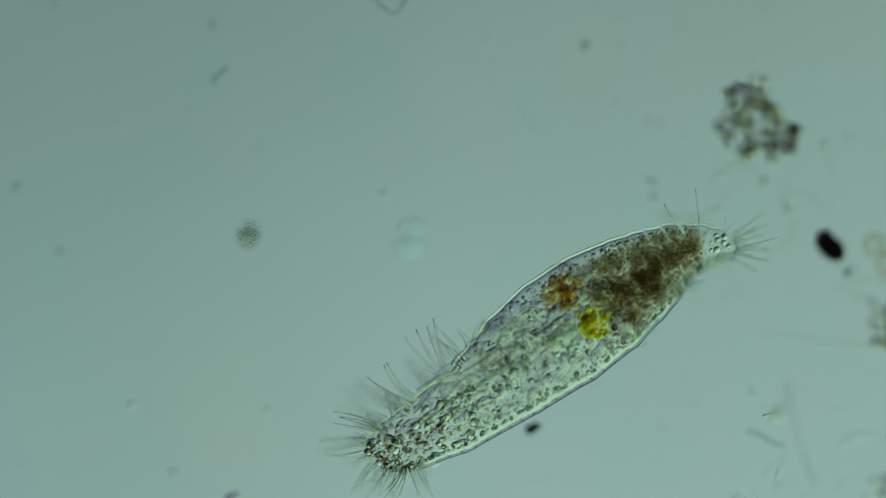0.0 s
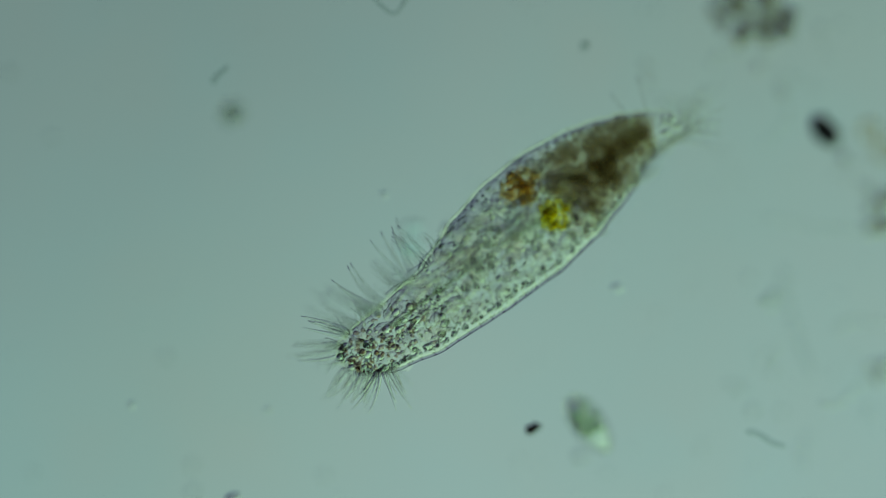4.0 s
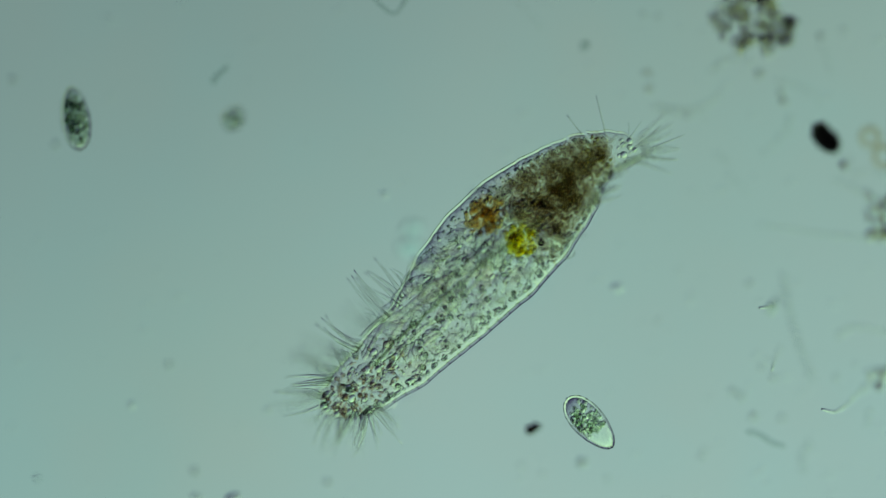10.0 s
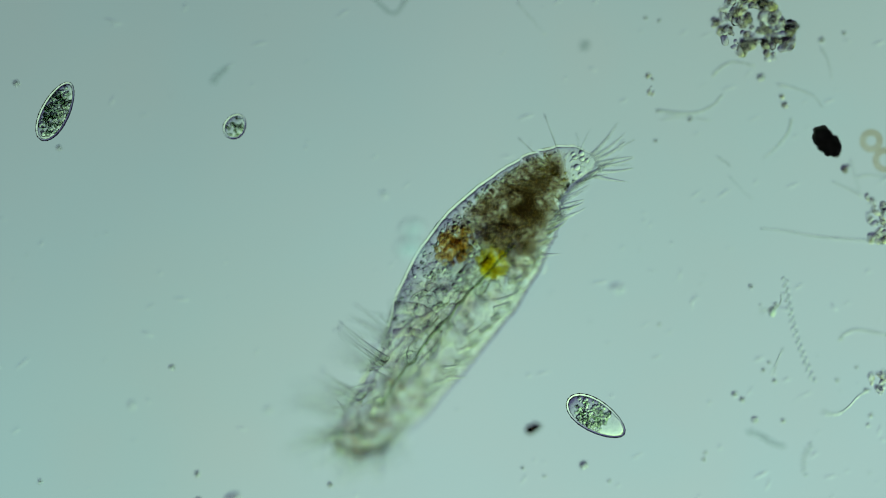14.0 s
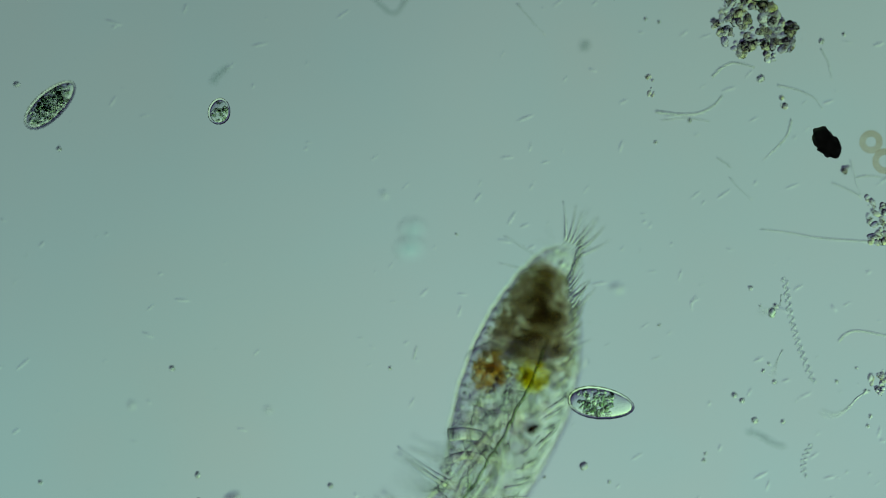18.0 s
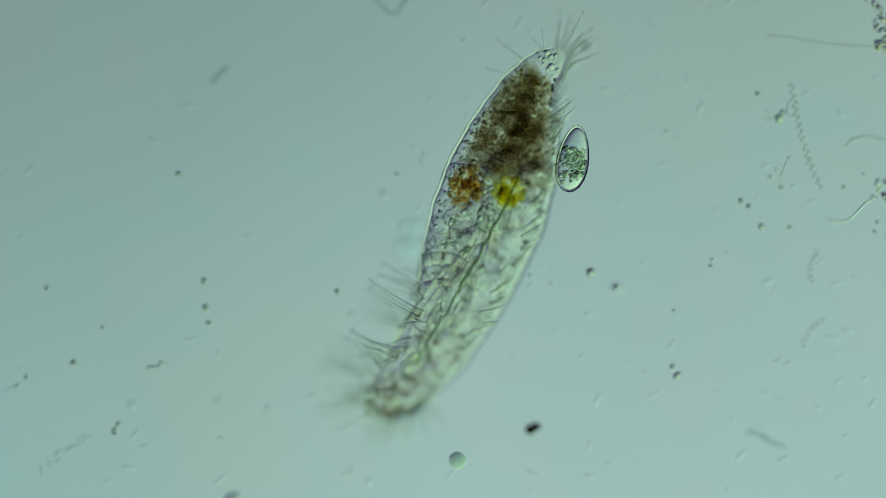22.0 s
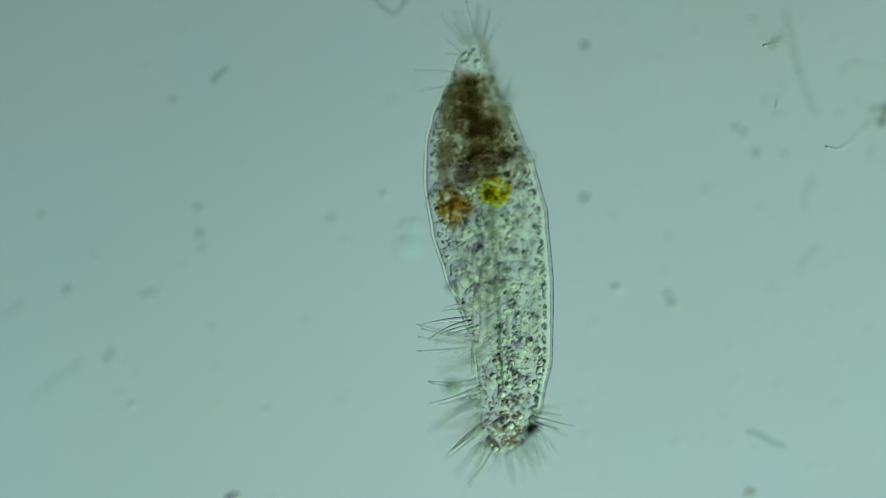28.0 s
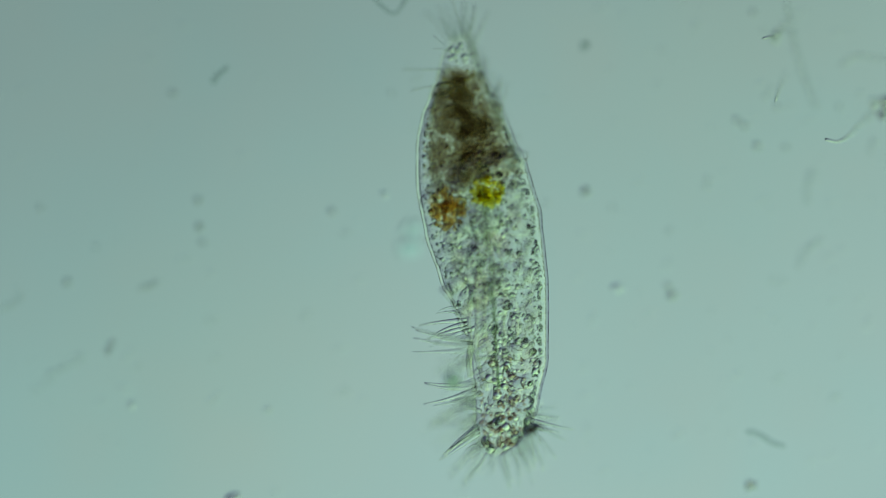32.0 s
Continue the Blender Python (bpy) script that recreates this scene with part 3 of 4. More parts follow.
def thread(name, label, pts, r0, r1, mat, x, y, group="", sink=0):
    """A thread from point to point; its far end may sink this deep into the water."""
    me = tube(name, [(px - x, -(py - y), max(r0, r1) + pz) for px, py, pz in spline([(*p, sink * k / (len(pts) - 1)) for k, p in enumerate(pts)])], r0, r1, mat)
    ob = tagged(new(name, me), label, "filament", group)
    return rider(ob, x, y)


def lump(name, label, r, stretch, mat, x, y, turn=0, category="speck", group="", seed=1, rough=.35):
    me = balls(name, [(0, 0, r * .85, r, stretch)], mat, 3 if r > 10 else 2, random.Random(seed), rough)
    ob = tagged(new(name, me), label, category, group)
    return rider(ob, x, y, 0, turn)


def rod(x, y, length, turn, mat, group="rod bacteria"):
    me = tube("bacterium", [(-length / 2, 0, 2.2), (-length / 4, .5, 2.2), (length / 4, .3, 2.2), (length / 2, 0, 2.2)], 2.0, 2.0, mat)
    return rider(tagged(new("bacterium", me), "tiny pale rod-shaped bacterium lying on the slide", "bacterium", group), x, y, 0, turn)


def coil(label, x0, y0, x1, y1, turns, width, r, mat):
    n = int(turns * 10)
    d = Vector((x1 - x0, y1 - y0, 0))
    side = Vector((-d.y, d.x, 0)).normalized()
    pts = []
    for i in range(n + 1):
        f, w = i / n, 2 * math.pi * turns * i / n
        p = d * (f - .5) + side * (width * math.sin(w) + 8 * math.sin(f * 3.1))
        pts.append((p.x, -p.y, width + r + width * math.cos(w)))
    ob = tagged(new("spiral_bacterium", tube("spiral_bacterium", pts, r, r, mat)), label, "bacterium")
    return rider(ob, (x0 + x1) / 2, (y0 + y1) / 2)


def build_debris():
    rng = random.Random(23)
    rider(floc("debris_clump", "loose brown and grey clump of detritus grains", [(-48, 18, 14, 9), (-22, -18, 18, 10), (0, 32, 8, 9), (18, -28, 22, 11), (48, 20, 26, 11), (62, 36, 14, 9), (-40, -60, 22, 10), (5, -70, 18, 9), (-12, 8, 16, 8), (22, 2, 16, 8), (30, 52, 12, 7), (-46, -20, 14, 8), (44, -8, 14, 8), (-20, 42, 16, 9), (26, 30, 16, 9), (-6, -42, 16, 9), (66, 6, 12, 8), (-62, 2, 10, 8)], 3), 1332, 42)
    rider(floc("debris_clump", "dark beady column of detritus grains", [(0, -35, 10, 6), (14, -18, 10, 7), (-4, 0, 9, 6), (18, 10, 14, 9), (6, 34, 10, 7), (26, 30, 14, 8), (34, -20, 14, 8)], 4, per=11), 1540, 388)
    rider(floc("debris_clump", "greenish detritus clump with a trailing thread", [(0, 0, 12, 6), (14, -8, 10, 6), (8, 12, 10, 6)], 6, per=12), 1550, 672)
    rider(floc("debris_clump", "small brown detritus heap", [(0, 0, 7, 6), (-3, -16, 5, 5)], 7, per=8), 1388, 186)
    rider(floc("debris_clump", "small grey detritus heap", [(0, 6, 8, 6), (-4, -16, 6, 5)], 8, (FLOC_DARK, FLOC), 7), 1153, 155)
    rider(floc("debris_clump", "small dark detritus cluster", [(0, 0, 6, 4), (-6, 10, 5, 4), (4, -6, 4, 3)], 9, (FLOC_DARK, FLOC), 6), 196, 1096)
    rider(floc("debris_clump", "brown flecked detritus grain", [(0, 0, 8, 6), (-4, 4, 6, 5)], 10, per=8), 1325, 1340)
    # the black grain with its purple neighbour
    me = balls("black_grain", [(-7, 7, 18, 18, 1.15), (5, -7, 18, 19, 1.1), (14, -17, 12, 11, 1.1)], BLACK, 3, rng, .3)
    rider(tagged(new("black_grain", me), "opaque black angular mineral grain", "grain"), 1463, 250)
    rider(floc("grain_cluster", "dark violet grains beside the black grain", [(0, 0, 7, 6)], 12, (FLOC_DARK, FLOC), 7), 1497, 300)
    for x, y, r in ((1541, 250, 15), (1566, 284, 17)):
        pts = [(r * math.cos(k * .3307), r * math.sin(k * .3307), 9) for k in range(20)]
        rider(tagged(new("rust_ring", tube("rust_ring", pts, 6, 6, RUST, 8)), "round pale brown ring-shaped cell husk", "husk", "brown rings"), x, y)
    hair = "thin clear curved filament on the slide"
    for pts, r0, r1, m in (
            (((1260, 135), (1278, 118), (1300, 110), (1335, 118)), 2.6, 1.4, THREAD),
            (((1278, 168), (1262, 186), (1235, 199), (1200, 201), (1160, 196)), 1.6, 2.8, THREAD),
            (((1375, 150), (1410, 158), (1440, 172), (1455, 192)), 1.8, 1.0, THREAD),
            (((1400, 210), (1394, 235), (1376, 258), (1350, 282)), 2.2, .9, THREAD),
            (((1452, 85), (1464, 108), (1471, 140)), 1.6, .9, THREAD),
            (((1345, 404), (1400, 411), (1450, 420), (1548, 427)), 1.2, 2.0, THREAD),
            (((1515, 313), (1540, 310), (1575, 316)), 1.6, 1.0, THREAD),
            (((1472, 322), (1498, 333), (1522, 346)), 1.2, 2.0, THREAD),
            (((1504, 282), (1514, 320), (1524, 352)), 1.0, 1.0, THREAD),
            (((1484, 602), (1496, 590), (1520, 584), (1575, 594)), 2.6, 1.6, THREAD),
            (((1538, 690), (1518, 702), (1500, 722), (1480, 734), (1458, 730)), 1.6, 2.4, THREAD),
            (((1382, 520), (1381, 536), (1372, 546), (1348, 551)), 1.0, 2.4, THREAD),
            (((1384, 618), (1375, 640), (1369, 662)), .9, 2.0, THREAD),
            (((1268, 278), (1284, 288), (1292, 296)), 1.6, 1.6, THREAD),
            (((1290, 312), (1310, 335), (1330, 352)), 1.0, .7, THREAD),
            (((98, -200), (100, -178), (84, -160)), 1.8, 1.2, THREAD),
            (((1340, -167), (1352, -170), (1362, -164)), 1.6, 1.4, THREAD),
            (((915, 5), (940, 35), (965, 62)), 1.2, .8, THREAD),
            (((1170, 212), (1215, 208), (1256, 214)), 1.0, 1.0, THREAD)):
        cx, cy = sum(p[0] for p in pts) / len(pts), sum(p[1] for p in pts) / len(pts)
        thread("filament", hair, pts, r0, r1, m, cx, cy, "filaments", 90 if pts[0] in ((1382, 520), (1384, 618), (1538, 690)) else 0)
    coil("faint corkscrew bacterium chain", 1388, 490, 1440, 676, 15, 4.5, 2.2, SMUDGE)
    coil("short clear corkscrew bacterium on the slide", 1450, 906, 1408, 956, 6, 4.5, 1.8, SMUDGE)
    coil("short clear corkscrew bacterium on the slide", 1436, 785, 1424, 842, 6, 4.5, 1.7, SMUDGE)
    lump("shell_grain", "small greenish shell-like grain", 6, 1.6, GREEN, 1366, 552, -10, "grain")
    lump("round_bead", "round green clear bead", 15, 1.0, BEAD, 798, 1156, 0, "bead", rough=.06)
    dark = "tiny dark speck on the slide"
    for x, y, r in ((1142, 33, 4), (1166, 38, 3.5), (1453, 72, 6), (1493, 60, 4), (1220, 212, 5), (1345, 138, 8), (1328, 508, 5), (1350, 655, 4), (1370, 674, 5), (1480, 673, 4),
                    (1531, 690, 4), (1385, 745, 5), (1245, 813, 4.5), (1299, 698, 6), (1313, 707, 6), (1335, 742, 7), (1540, 735, 4), (1535, 752, 4), (1515, 650, 3),
                    (1033, 823, 9), (1186, 1006, 8), (1178, 991, 6), (119, 984, 7), (352, 886, 7), (350, 839, 6), (358, 913, 5), (585, 858, 6), (72, 852, 5), (170, 921, 3.5), (1248, 801, 3.5),
                    (1180, 891, 3.5), (1078, 851, 4), (963, 843, 3.5), (925, 828, 3.5), (1166, 574, 3), (1372, 540, 5), (1360, 642, 3.5), (305, 650, 6), (105, 262, 6), (30, 148, 6),
                    (376, -137, 6), (1086, -4, 3), (690, 650, 4), (808, 413, 3), (1345, 540, 3), (1160, 250, 4)):
        lump("speck", dark, r * .75, rng.uniform(1, 1.5), SPECK, x, y, rng.uniform(0, 180), "speck", "dark specks", rng.randrange(99))
    for x, y, n, d, t in ((66, 1172, 3, 15, 62), (84, 1150, 3, 14, 45), (110, 1135, 3, 17, 25), (135, 1118, 2, 17, 10), (250, 996, 5, 9, 30), (10, 1026, 5, 9, 60), (366, 1053, 2, 13, 62), (600, 1180, 2, 12, -30)):
        for k in range(n):
            rod(x + d * k * .8 + rng.uniform(-4, 4), y - d * k * .4 + rng.uniform(-5, 5), rng.uniform(11, 17), t + rng.uniform(-35, 35), FAINT)
    for x, y, l, t in ((1364, 979, 18, 30), (1380, 984, 14, 28), (1372, 1153, 20, 30), (1473, 1186, 20, 25), (930, 1178, 22, -35), (540, 1040, 16, 25), (610, 896, 16, 15), (380, 1116, 12, 30), (243, 1131, 12, 25), (735, 622, 24, 75)):
        rod(x, y, l, t, FAINT if l < 40 else SMUDGE)
    # the film of countless faint bacteria
    v, f = BALLS[1]
    vs, fs, n = [], [], 0
    for k in range(720):
        x, y = rng.uniform(-200, 1760), rng.uniform(-320, 1420)
        if x < 900 and rng.random() < .65:
            continue
        r, e, g = rng.uniform(1.2, 4.2), rng.uniform(1.2, 5.0), rng.gauss(.5, .6)
        w = v * (r * e, r, r * .22)
        w = np.stack((w[:, 0] * math.cos(g) - w[:, 1] * math.sin(g) + x - 784, w[:, 0] * math.sin(g) + w[:, 1] * math.cos(g) + 441 - y, w[:, 2] + r * .22), 1)
        vs.append(w * U)
        fs.append(f + n)
        n += len(v)
    film_ob = tagged(new("bacterial_film", mesh("bacterial_film", np.concatenate(vs), np.concatenate(fs), SLIME)), "thin scatter of faint bacteria and slime on the slide", "bacteria", kind="stuff")
    rider(film_ob, 784, 441)


def build_dust():
    """Specks that do not travel with the stage, and wedges that stand in for a lens ghost."""
    rng = random.Random(31)

    def fixed(name, label, me, x, y, z=.004):
        ob = tagged(new(name, me), label, "dust")
        ob.location = ((x - 784) * U, (441 - y) * U, z)
        return ob

    fixed("dust_grain", "dark brown dust grain stuck in the light path", balls("dust_grain", [(-5, -3, 0, 7, 1.3), (4, 3, 0, 7, 1.2), (9, 3, 0, 5, 1)], DUST, 3, rng, .3), 943, 758, .017)
    p = [(-30, 16, 0), (-12, -2, 0), (8, -14, 0), (24, 4, 0), (34, 22, 0)]
    fixed("dust_or_ghost", "clear diamond-shaped dust flake outline", tube("dust_or_ghost", spline(p, 5), 3.5, 3.5, HAZE, 8), 690, 12, .012)
    for x, y, r, e, m in ((1035, 82, 9, 1.3, HAZE), (680, 345, 6, 1.4, SMUDGE), (475, 725, 5, 1.5, SMUDGE), (235, 716, 6, 1.4, SMUDGE), (1092, 510, 8, 1.6, SMUDGE), (412, 882, 10, 1.5, FLOC_DARK)):
        fixed("dust_smudge", "faint grey dust smudge in the light path", balls("dust_smudge", [(0, 0, 0, r, e)], m, 2, rng, .3), x, y, .016)
    # added wedges that imitate a lens reflection, tilted towards the lamp's bright side
    for x, y, r in ((732, 407, 15), (727, 441, 18)):
        ring = [(r * math.cos(k * .524) * rng.uniform(.8, 1.2), r * .75 * math.sin(k * .524) * rng.uniform(.8, 1.2)) for k in range(12)]
        verts = [(px * U, py * U, (h + (0 if not h else (py - .5 * px))) * U) for h in (0, 24) for px, py in ring]
        faces = [tuple(range(12))[::-1], tuple(range(12, 24))] + [(k, (k + 1) % 12, 12 + (k + 1) % 12, 12 + k) for k in range(12)]
        fixed("dust_or_ghost", "added glassy wedge standing in for a pale blue lens ghost", mesh("dust_or_ghost", verts, faces, GHOST_BLUE, False), x, y, .034)
    fixed("dust_fibre", "short grey dust fibre in the light path", tube("dust_fibre", [(-14, -15, 0), (0, 2, 0), (14, 14, 0)], 6, 4, HAZE), 390, 133, .014)
    fixed("dust_fibre", "faint bent grey dust fibre in the light path", tube("dust_fibre", spline([(-32, 12, 0), (-12, 8, 0), (12, -6, 0), (36, -14, 0)], 4), 5, 4, HAZE), 1352, 776, .014)


CILIATE, SECTIONS, BEATING = build_ciliate()
CELL_A = build_cell("small_ciliate", "small oval ciliate half filled with glinting green vesicles", 57, 26, 21, .16, GREEN, 120, (2.0, 4.6), 41, full=.34)
CELL_B = build_cell("small_ciliate", "small slender dark green oval ciliate", 55, 23, 19, .10, DEEP, 230, (1.8, 4.4), 42)
CELL_C = build_cell("flagellate", "tiny oval pale green cell", 21, 17, 13, .1, OLIVE, 44, (1.5, 4), 43)
CELL_D = build_cell("pale_ciliate", "large colourless oval ciliate full of clear vesicles", 62, 43, 30, 0, SOFT, 80, (4, 13), 44, SKIN_PALE, coat=5)
build_debris()
build_dust()


# ---- what moves ----
def place(x, y, height, t, turn=0.0):
    return pose((x - 784) * U, (441 - y) * U, stage(t)[2] - height * U, 0, 0, turn)


def between(rows, t):
    for a, b in zip(rows, rows[1:]):
        if t <= b[0]:
            f = (t - a[0]) / (b[0] - a[0])
            return [p + (q - p) * f for p, q in zip(a[1:], b[1:])]
    return list(rows[-1][1:])


def swim(ob, rows, depths):
    times = sorted({r[0] for r in rows} | {d[0] for d in depths} | {s[0] for s in STAGE if 2 < s[0] < 17 or s[0] > 20})
    out = []
    for t in times:
        x, y, turn = between(rows, t)
        out.append((t, place(x, y, between(depths, t)[0], t, turn)))
    walk(ob, out)


# the large ciliate: seconds, front end, middle, rear end (right, down)
SPINE_1 = [
    (0, 650, 812, 955, 605, 1305, 440), (0.2, 648, 795, 953, 590, 1303, 424), (0.4, 645, 758, 950, 552, 1300, 388), (0.5, 643, 720, 948, 514, 1298, 350), (0.6, 640, 655, 946, 450, 1296, 285),
    (0.7, 640, 624, 946, 416, 1296, 252), (1, 640, 622, 945, 412, 1295, 250), (1.5, 634, 624, 940, 414, 1287, 250), (2, 625, 635, 928, 418, 1272, 252), (2.5, 630, 648, 916, 420, 1250, 250)]
SPINE_2 = [
    (4.5, 590, 645, 885, 425, 1205, 220), (5, 583, 650, 879, 427, 1197, 222), (6, 578, 650, 868, 427, 1182, 218), (7, 570, 658, 863, 440, 1178, 229), (8, 561, 661, 849, 443, 1167, 244),
    (8.5, 565, 700, 839, 457, 1164, 250), (9, 568, 722, 836, 467, 1154, 273), (10, 574, 730, 836, 473, 1139, 268), (11, 580, 748, 830, 487, 1116, 260), (12, 596, 788, 808, 503, 1082, 263),
    (13, 610, 819, 796, 521, 1048, 278), (14, 612, 822, 799, 523, 1050, 280), (14.5, 606, 829, 794, 529, 1040, 286)]
SPINE_3 = [
    (15.2, 740, 860, 850, 520, 960, 190), (15.6, 1090, 640, 880, 420, 590, 250), (16, 1180, 100, 940, 290, 620, 480), (16.5, 957, 32, 1001, 318, 994, 694), (16.6, 856, 162, 1031, 380, 1120, 753), (16.7, 804, 275, 1013, 442, 1367, 711),
    (16.8, 792, 364, 1055, 471, 1425, 661), (16.9, 808, 461, 1100, 496, 1470, 520), (17, 824, 582, 1108, 480, 1503, 391), (17.1, 905, 671, 1091, 484, 1443, 263), (17.2, 905, 768, 1078, 541, 1356, 228), (17.3, 869, 808, 1058, 571, 1275, 256),
    (17.4, 877, 844, 1018, 603, 1236, 274), (17.5, 822, 990, 983, 659, 1150, 309), (17.7, 770, 1040, 921, 709, 1080, 356), (18, 715, 1010, 889, 742, 1027, 403), (18.5, 669, 1033, 847, 754, 1000, 420), (18.8, 669, 1033, 847, 754, 1002, 420),
    (18.9, 672, 996, 852, 717, 1010, 385), (19, 682, 926, 860, 645, 1018, 315), (19.1, 652, 716, 856, 427, 1010, 100), (19.2, 637, 588, 856, 284, 1004, -60)]
SPINE_4 = [
    (19.5, 622, 588, 840, 284, 1000, -58), (20, 629, 658, 840, 351, 1002, 10), (20.5, 625, 720, 836, 411, 995, 68), (21, 637, 733, 838, 419, 995, 78), (22, 667, 748, 843, 419, 988, 85), (23, 704, 748, 842, 417, 985, 90),
    (23.5, 697, 741, 842, 412, 985, 83), (23.8, 796, 667, 866, 354, 1003, 26), (24, 886, 632, 899, 297, 938, -80), (24.2, 994, 525, 895, 243, 903, -124), (24.4, 1143, 331, 921, 135, 698, -145), (24.5, 1200, 129, 915, 84, 561, -25),
    (24.6, 1248, 40, 934, 72, 524, 67), (24.8, 897, -250, 913, 74, 743, 429)]
SPINE_5 = [
    (25, 856, -242, 908, 78, 893, 441), (25.2, 747, -202, 908, 76, 999, 422), (25.3, 667, -113, 891, 100, 1082, 417), (25.4, 622, 48, 891, 156, 1158, 396), (25.6, 578, 234, 893, 175, 1252, 288), (25.8, 743, 452, 919, 212, 1210, -11),
    (26, 865, 558, 908, 251, 1128, -72), (26.2, 885, 638, 907, 313, 1047, -17), (26.5, 869, 743, 878, 397, 976, 38), (27.3, 872, 800, 868, 430, 850, 68), (28.5, 882, 806, 863, 438, 828, 70), (29, 878, 802, 858, 433, 824, 66),
    (30, 882, 810, 864, 443, 824, 72), (31, 880, 810, 862, 444, 816, 74), (32, 876, 806, 857, 438, 810, 68)]


# how far the front end dips, in degrees, and how far the body hangs lower
TILT = [(0, 3, 21), (2.5, 3, 27), (4.5, -1.5, 88), (6, -1.5, 88), (7, -1, 84), (8, 1, 68), (8.5, 2, 45), (9, 2, 21), (11, 2, 21), (12, 1, 10), (13, -2, 0), (14.5, -2, 0), (15.5, 4, 0), (16.5, 5, 0), (17.5, 4, 0), (18, 2, 0), (19, -2, -4), (23.5, -2, -2), (24, 5, 2), (24.4, 5, 24), (26.5, 5, 24), (28.5, 0, 14), (32, 0, 14)]


# how far the body rolls about its length, in degrees
ROLL = [(0, 0), (11, 0), (13, 15), (14.5, 17), (16.5, 0), (17.5, 4), (18.5, 15), (23.5, 16), (24, 0), (32, 0)]


# how far the rear is drawn in and dips from the cover glass: 0 stretched, 1 blunt
CURL = [(0, 0), (14.5, 0), (15.2, .8), (16.5, 1), (17, 1), (17.3, .7), (17.5, .6), (17.7, .45), (18, .3), (18.5, 0), (23.5, 0), (23.8, .3), (24.0, .35), (24.2, .6), (24.4, .9), (25.8, .9), (26, .7), (26.2, .5), (26.5, .4), (28.5, 0), (32, 0)]


# how far the cilia are spread: 0 folded under the body, 1 held out flat
SPREAD = [(0, .35), (2.5, .4), (4.5, .8), (8, .8), (9.5, .5), (12, .25), (14.5, .2), (16.4, .9), (17.2, .9), (18, .4), (23.5, .25), (23.9, 1), (26.5, 1), (28.5, .65), (32, .65)]


# how far the rear bends aside before the tail lobe
KICK = [(0, -12), (2.5, -12), (4.5, -2), (7, -2), (9, -13), (14.5, -13), (15.5, 0), (17.5, -8), (23.5, -8), (24.5, 4), (26.5, 8), (28.5, 13), (32, 13)]


def spine_poses(row):
    """The root's pose and each section's pose in the root's space, from front, middle and rear."""
    t, hx, hy, mx, my, tx, ty = row
    h, m, e = Vector((hx, -hy)), Vector((mx, -my)), Vector((tx, -ty))
    d = e - h
    turn = math.degrees(math.atan2(d.y, d.x)) - 90
    tilt, hang = between(TILT, t)
    root = place(mx, my, hang - MID, t, turn) @ pose(0, 0, 0, -tilt, between(ROLL, t)[0])
    back = Matrix.Rotation(-radians(turn), 2)
    out = []
    curl, fall = between(CURL, t)[0], 0
    for i in range(SEGS):
        w = (i + .5) / SEGS
        over = max(0, w - .62)
        u = w - 1.2 * curl * over ** 2
        pitch = .35 * math.acos(1 - 2.4 * curl * over)
        fall += math.sin(pitch) * .25 * LONG / SEGS
        p = h * (2 * (u - .5) * (u - 1)) + m * (-4 * u * (u - 1)) + e * (2 * u * (u - .5))
        g = h * (4 * u - 3) + m * (4 - 8 * u) + e * (4 * u - 1)
        bump = between(KICK, t)[0] * math.exp(-((u - .89) / .11) ** 2)
        n = Vector((g.y, -g.x)).normalized()
        q = back @ (p - m + n * bump)
        g = g + n * (bump * -2 * (u - .89) / .11 ** 2)
        a = math.degrees(math.atan2(g.y, g.x)) - 90 - turn
        a = (a + 180) % 360 - 180
        out.append(pose(q.x * U, q.y * U, (interp(LIFT, w) - MID - fall) * U, -math.degrees(pitch), 0, a))
    return root, out


SWIM_A = [
    (0.0, 1022, 958, -64), (0.4, 1021, 905, -64), (0.5, 1020, 868, -64), (0.6, 1019, 806, -64), (0.7, 1018, 770, -64), (1.0, 1018, 766, -64), (2.0, 1026, 772, -62), (2.5, 1030, 770, -62), (4.5, 1044, 744, -52), (6.0, 1030, 732, -50), (7.0, 1022, 735, -55), (9.0, 1038, 750, -52), (11.0, 1050, 747, -42),
    (13.0, 1055, 737, -33), (14.5, 1055, 738, -30), (15.6, 1050, 690, 10), (16.5, 1042, 659, 42), (16.6, 1070, 727, -25), (16.7, 1066, 723, -10), (16.9, 1066, 718, -5), (17.1, 1072, 700, 3), (17.3, 1060, 757, -40), (17.5, 1042, 782, -65)]
SWIM_A2 = [
    (17.7, 1051, 763, -50), (18.0, 1064, 714, -8), (18.5, 1044, 664, 38), (18.8, 1044, 655, 40), (19.0, 1050, 548, 36), (19.1, 1040, 330, 45), (19.2, 1030, 170, 55), (19.5, 1033, 155, 60), (20.0, 1026, 212, 64), (20.5, 1020, 268, 72), (21.0, 1018, 280, 76), (23.0, 1010, 283, 86), (23.6, 990, 264, 86),
    (23.8, 1016, 260, 75), (24.0, 1073, 250, 45), (24.2, 1080, 276, 45), (24.4, 1434, 136, 32), (24.6, 1456, 112, 40), (24.8, 1528, 48, 35), (25.1, 1660, 0, 30), (32.0, 1800, -60, 30)]
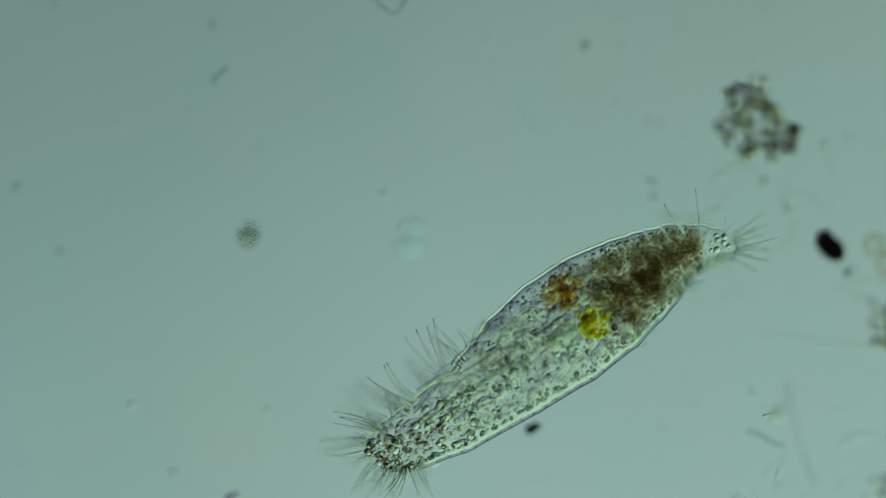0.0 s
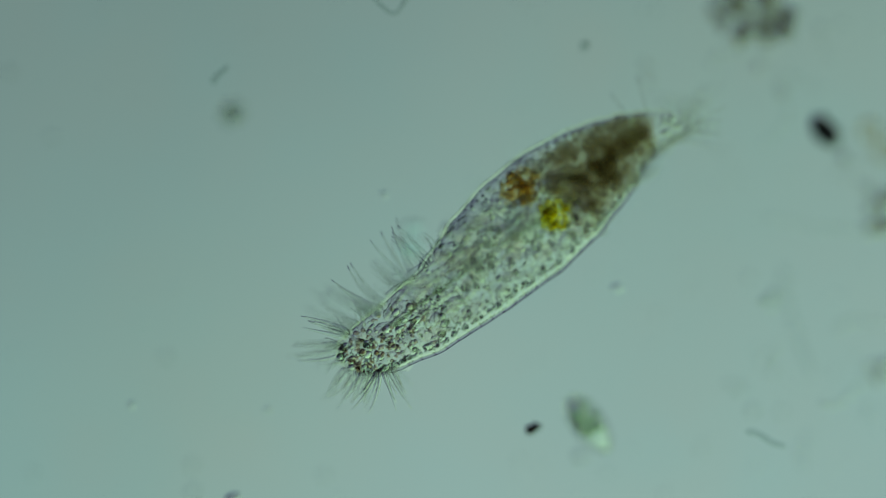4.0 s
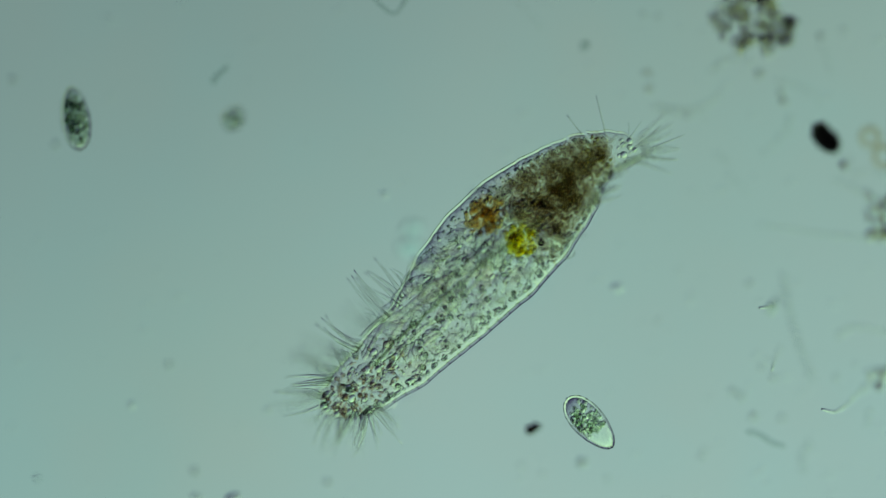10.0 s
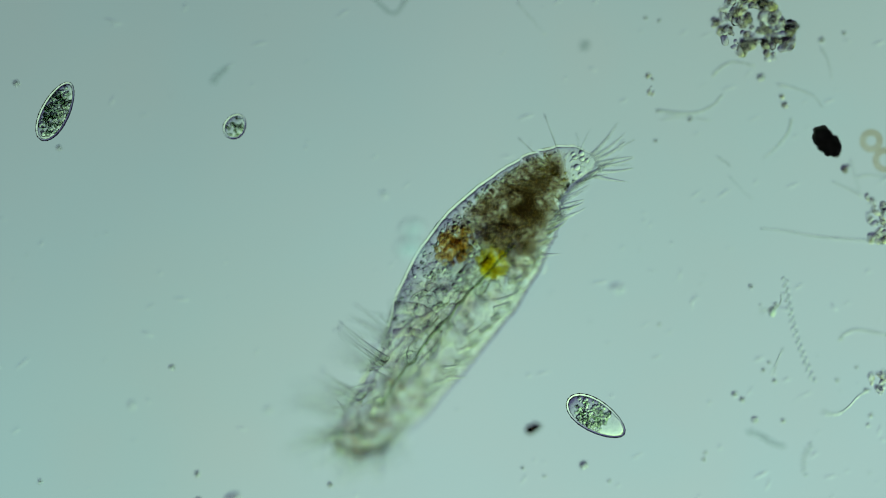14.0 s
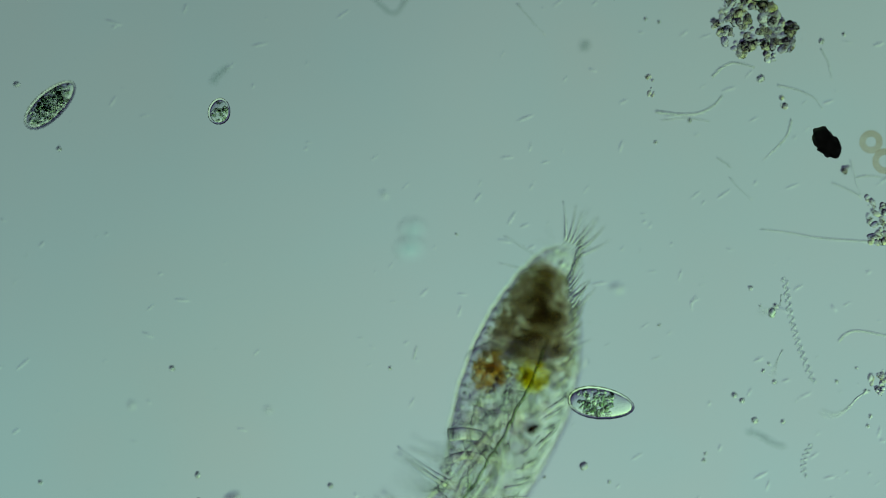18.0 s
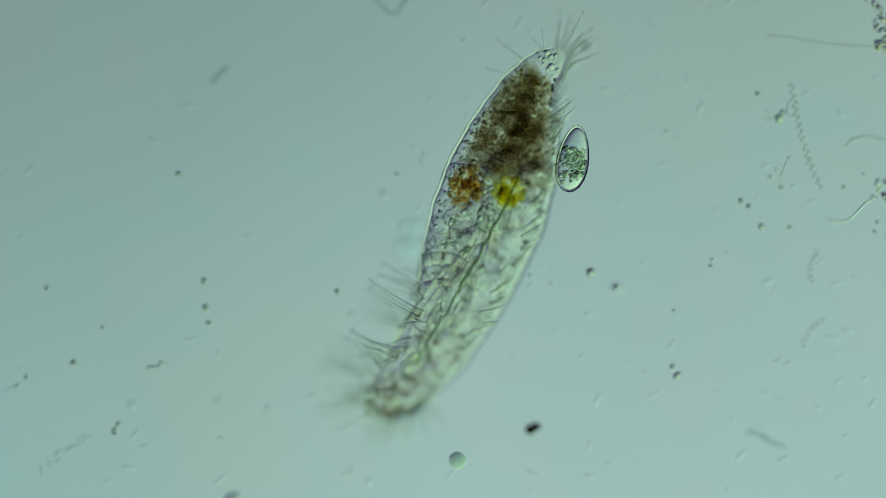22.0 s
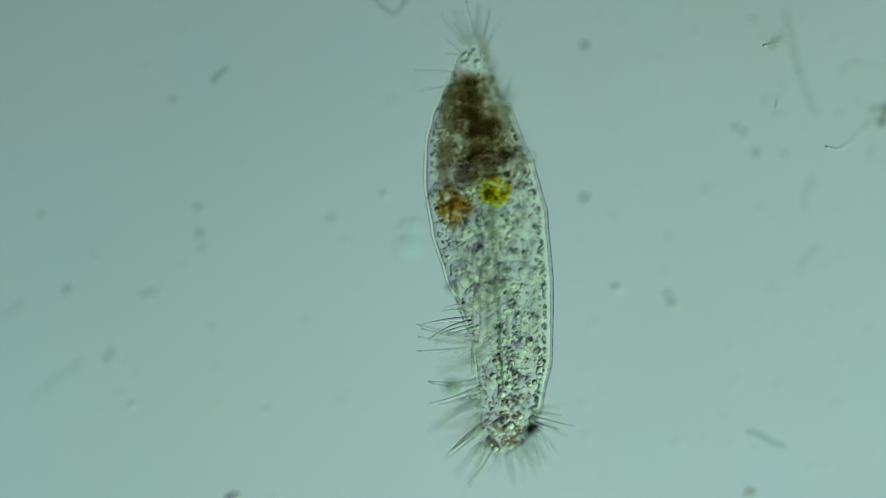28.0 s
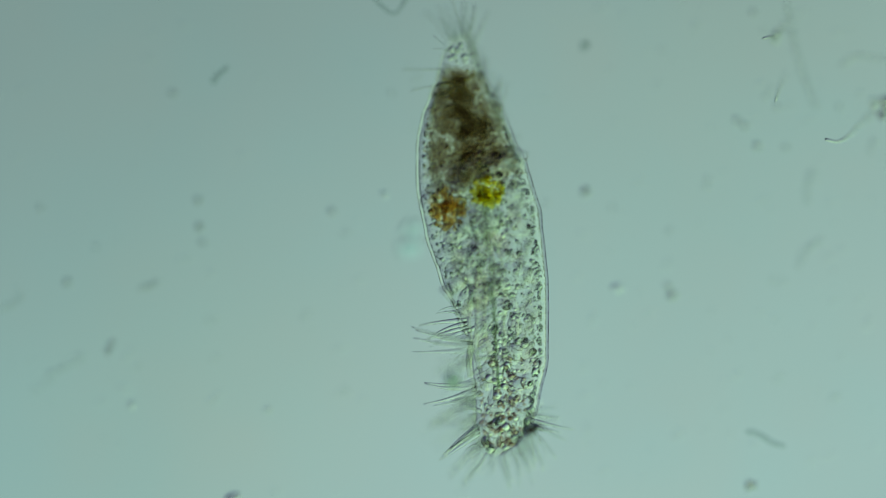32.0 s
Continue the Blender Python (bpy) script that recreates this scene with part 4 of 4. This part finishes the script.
SWIM_B = [
    (0.0, 1400, -140, 200), (4.5, 1300, -60, 205), (5.0, 1208, 20, 200), (5.5, 1108, 64, 190), (6.0, 1000, 0, 160), (6.5, 850, -70, 170), (7.0, 640, -70, 185), (7.5, 408, 12, 210), (8.0, 228, 150, 190), (8.5, 184, 172, 155), (9.0, 166, 206, 124), (9.5, 140, 212, 112), (10.0, 135, 210, 98),
    (11.0, 131, 213, 86), (12.0, 119, 213, 76), (13.0, 112, 211, 70), (14.5, 95, 193, 60), (16.5, 102, 192, 50), (18.5, 86, 184, 42), (18.8, 86, 182, 42), (18.9, 80, 145, 38), (19.0, 80, 75, 36), (19.1, 80, -150, 36), (19.2, 80, -300, 36), (32.0, 80, -320, 36)]
SWIM_C = [
    (0.0, 440, 415, 60), (0.4, 432, 362, 60), (0.5, 428, 320, 60), (0.6, 426, 255, 60), (0.7, 425, 220, 60), (1.0, 425, 211, 60), (2.5, 421, 206, 40), (4.5, 412, 199, 30), (6.0, 420, 190, 30), (8.0, 413, 205, 40), (10.0, 414, 210, 50), (12.0, 430, 222, 60), (13.0, 418, 237, 20),
    (14.0, 416, 224, 60), (14.5, 440, 222, 80), (16.5, 385, 206, 100), (17.5, 376, 182, 100), (18.0, 388, 197, 80), (18.5, 360, 193, 110), (18.8, 364, 190, 110), (18.9, 366, 158, 100), (19.0, 370, 88, 95), (19.1, 370, -140, 95), (19.2, 370, -290, 95), (32.0, 370, -300, 95)]
SWIM_D = [
    (0.0, -120, 930, 0), (1.3, 40, 900, 10), (1.6, 215, 860, 20), (2.0, 480, 840, -10), (2.5, 896, 862, 20), (2.9, 1100, 960, 0), (3.6, 1400, 1050, 20), (5.0, 1800, 900, 40), (8.0, 1850, 300, 60), (11.6, 1660, 40, 80), (12.0, 1508, 98, 92), (12.4, 1660, 150, 80), (20.0, 1700, 900, 60), (24.5, 1570, 930, 20),
    (24.8, 1476, 862, 0), (25.0, 1372, 852, 10), (25.2, 1292, 830, 40), (25.4, 1336, 724, 92), (25.6, 1328, 612, 100), (25.8, 1252, 468, 110), (26.0, 1117, 393, 165), (26.2, 1040, 416, 205), (26.5, 1036, 352, 125), (27.2, 1120, 120, 60), (27.8, 1280, -160, 40), (32.0, 1400, -200, 40)]


def motions():
    for ob, x, y, height, turn in RIDERS:
        walk(ob, [(t, pose((x + dx - 784) * U, (441 - y - dy) * U, h - height * U, 0, 0, turn)) for t, dx, dy, h in STAGE])
    rows = [(r[0], *spine_poses(r)) for r in SPINE_1 + SPINE_2 + SPINE_3 + SPINE_4 + SPINE_5]
    walk(CILIATE, [(t, m) for t, m, ms in rows])
    for i, seg in enumerate(SECTIONS):
        walk(seg, [(t, ms[i]) for t, m, ms in rows])
    for ob, k in BEATING:
        home = ob.matrix_basis.copy()
        size = 7 if k < 60 else 5
        fold = 32 if k < 60 else 8
        walk(ob, [(t * .4, home @ pose(0, 0, 0, 0, fold * (1 - between(SPREAD, t * .4)[0]) + 4 * math.cos(t * 1.1 + k * .5), size * math.sin(t * 1.9 + k * .7))) for t in range(81)])
    swim(CELL_A, SWIM_A + SWIM_A2, [(0, 82), (2.5, 82), (4.5, 86), (7, 88), (8, 86), (9, 84), (11, 78), (13, 40), (14.5, 32), (32, 32)])
    swim(CELL_B, SWIM_B, [(0, 60), (8, 62), (10, 60), (13, 40), (32, 40)])
    swim(CELL_C, SWIM_C, [(0, 24), (32, 24)])
    swim(CELL_D, SWIM_D, [(0, 88), (2.5, 88), (11, 62), (13, 62), (24, 165), (26, 150), (32, 130)])


motions()
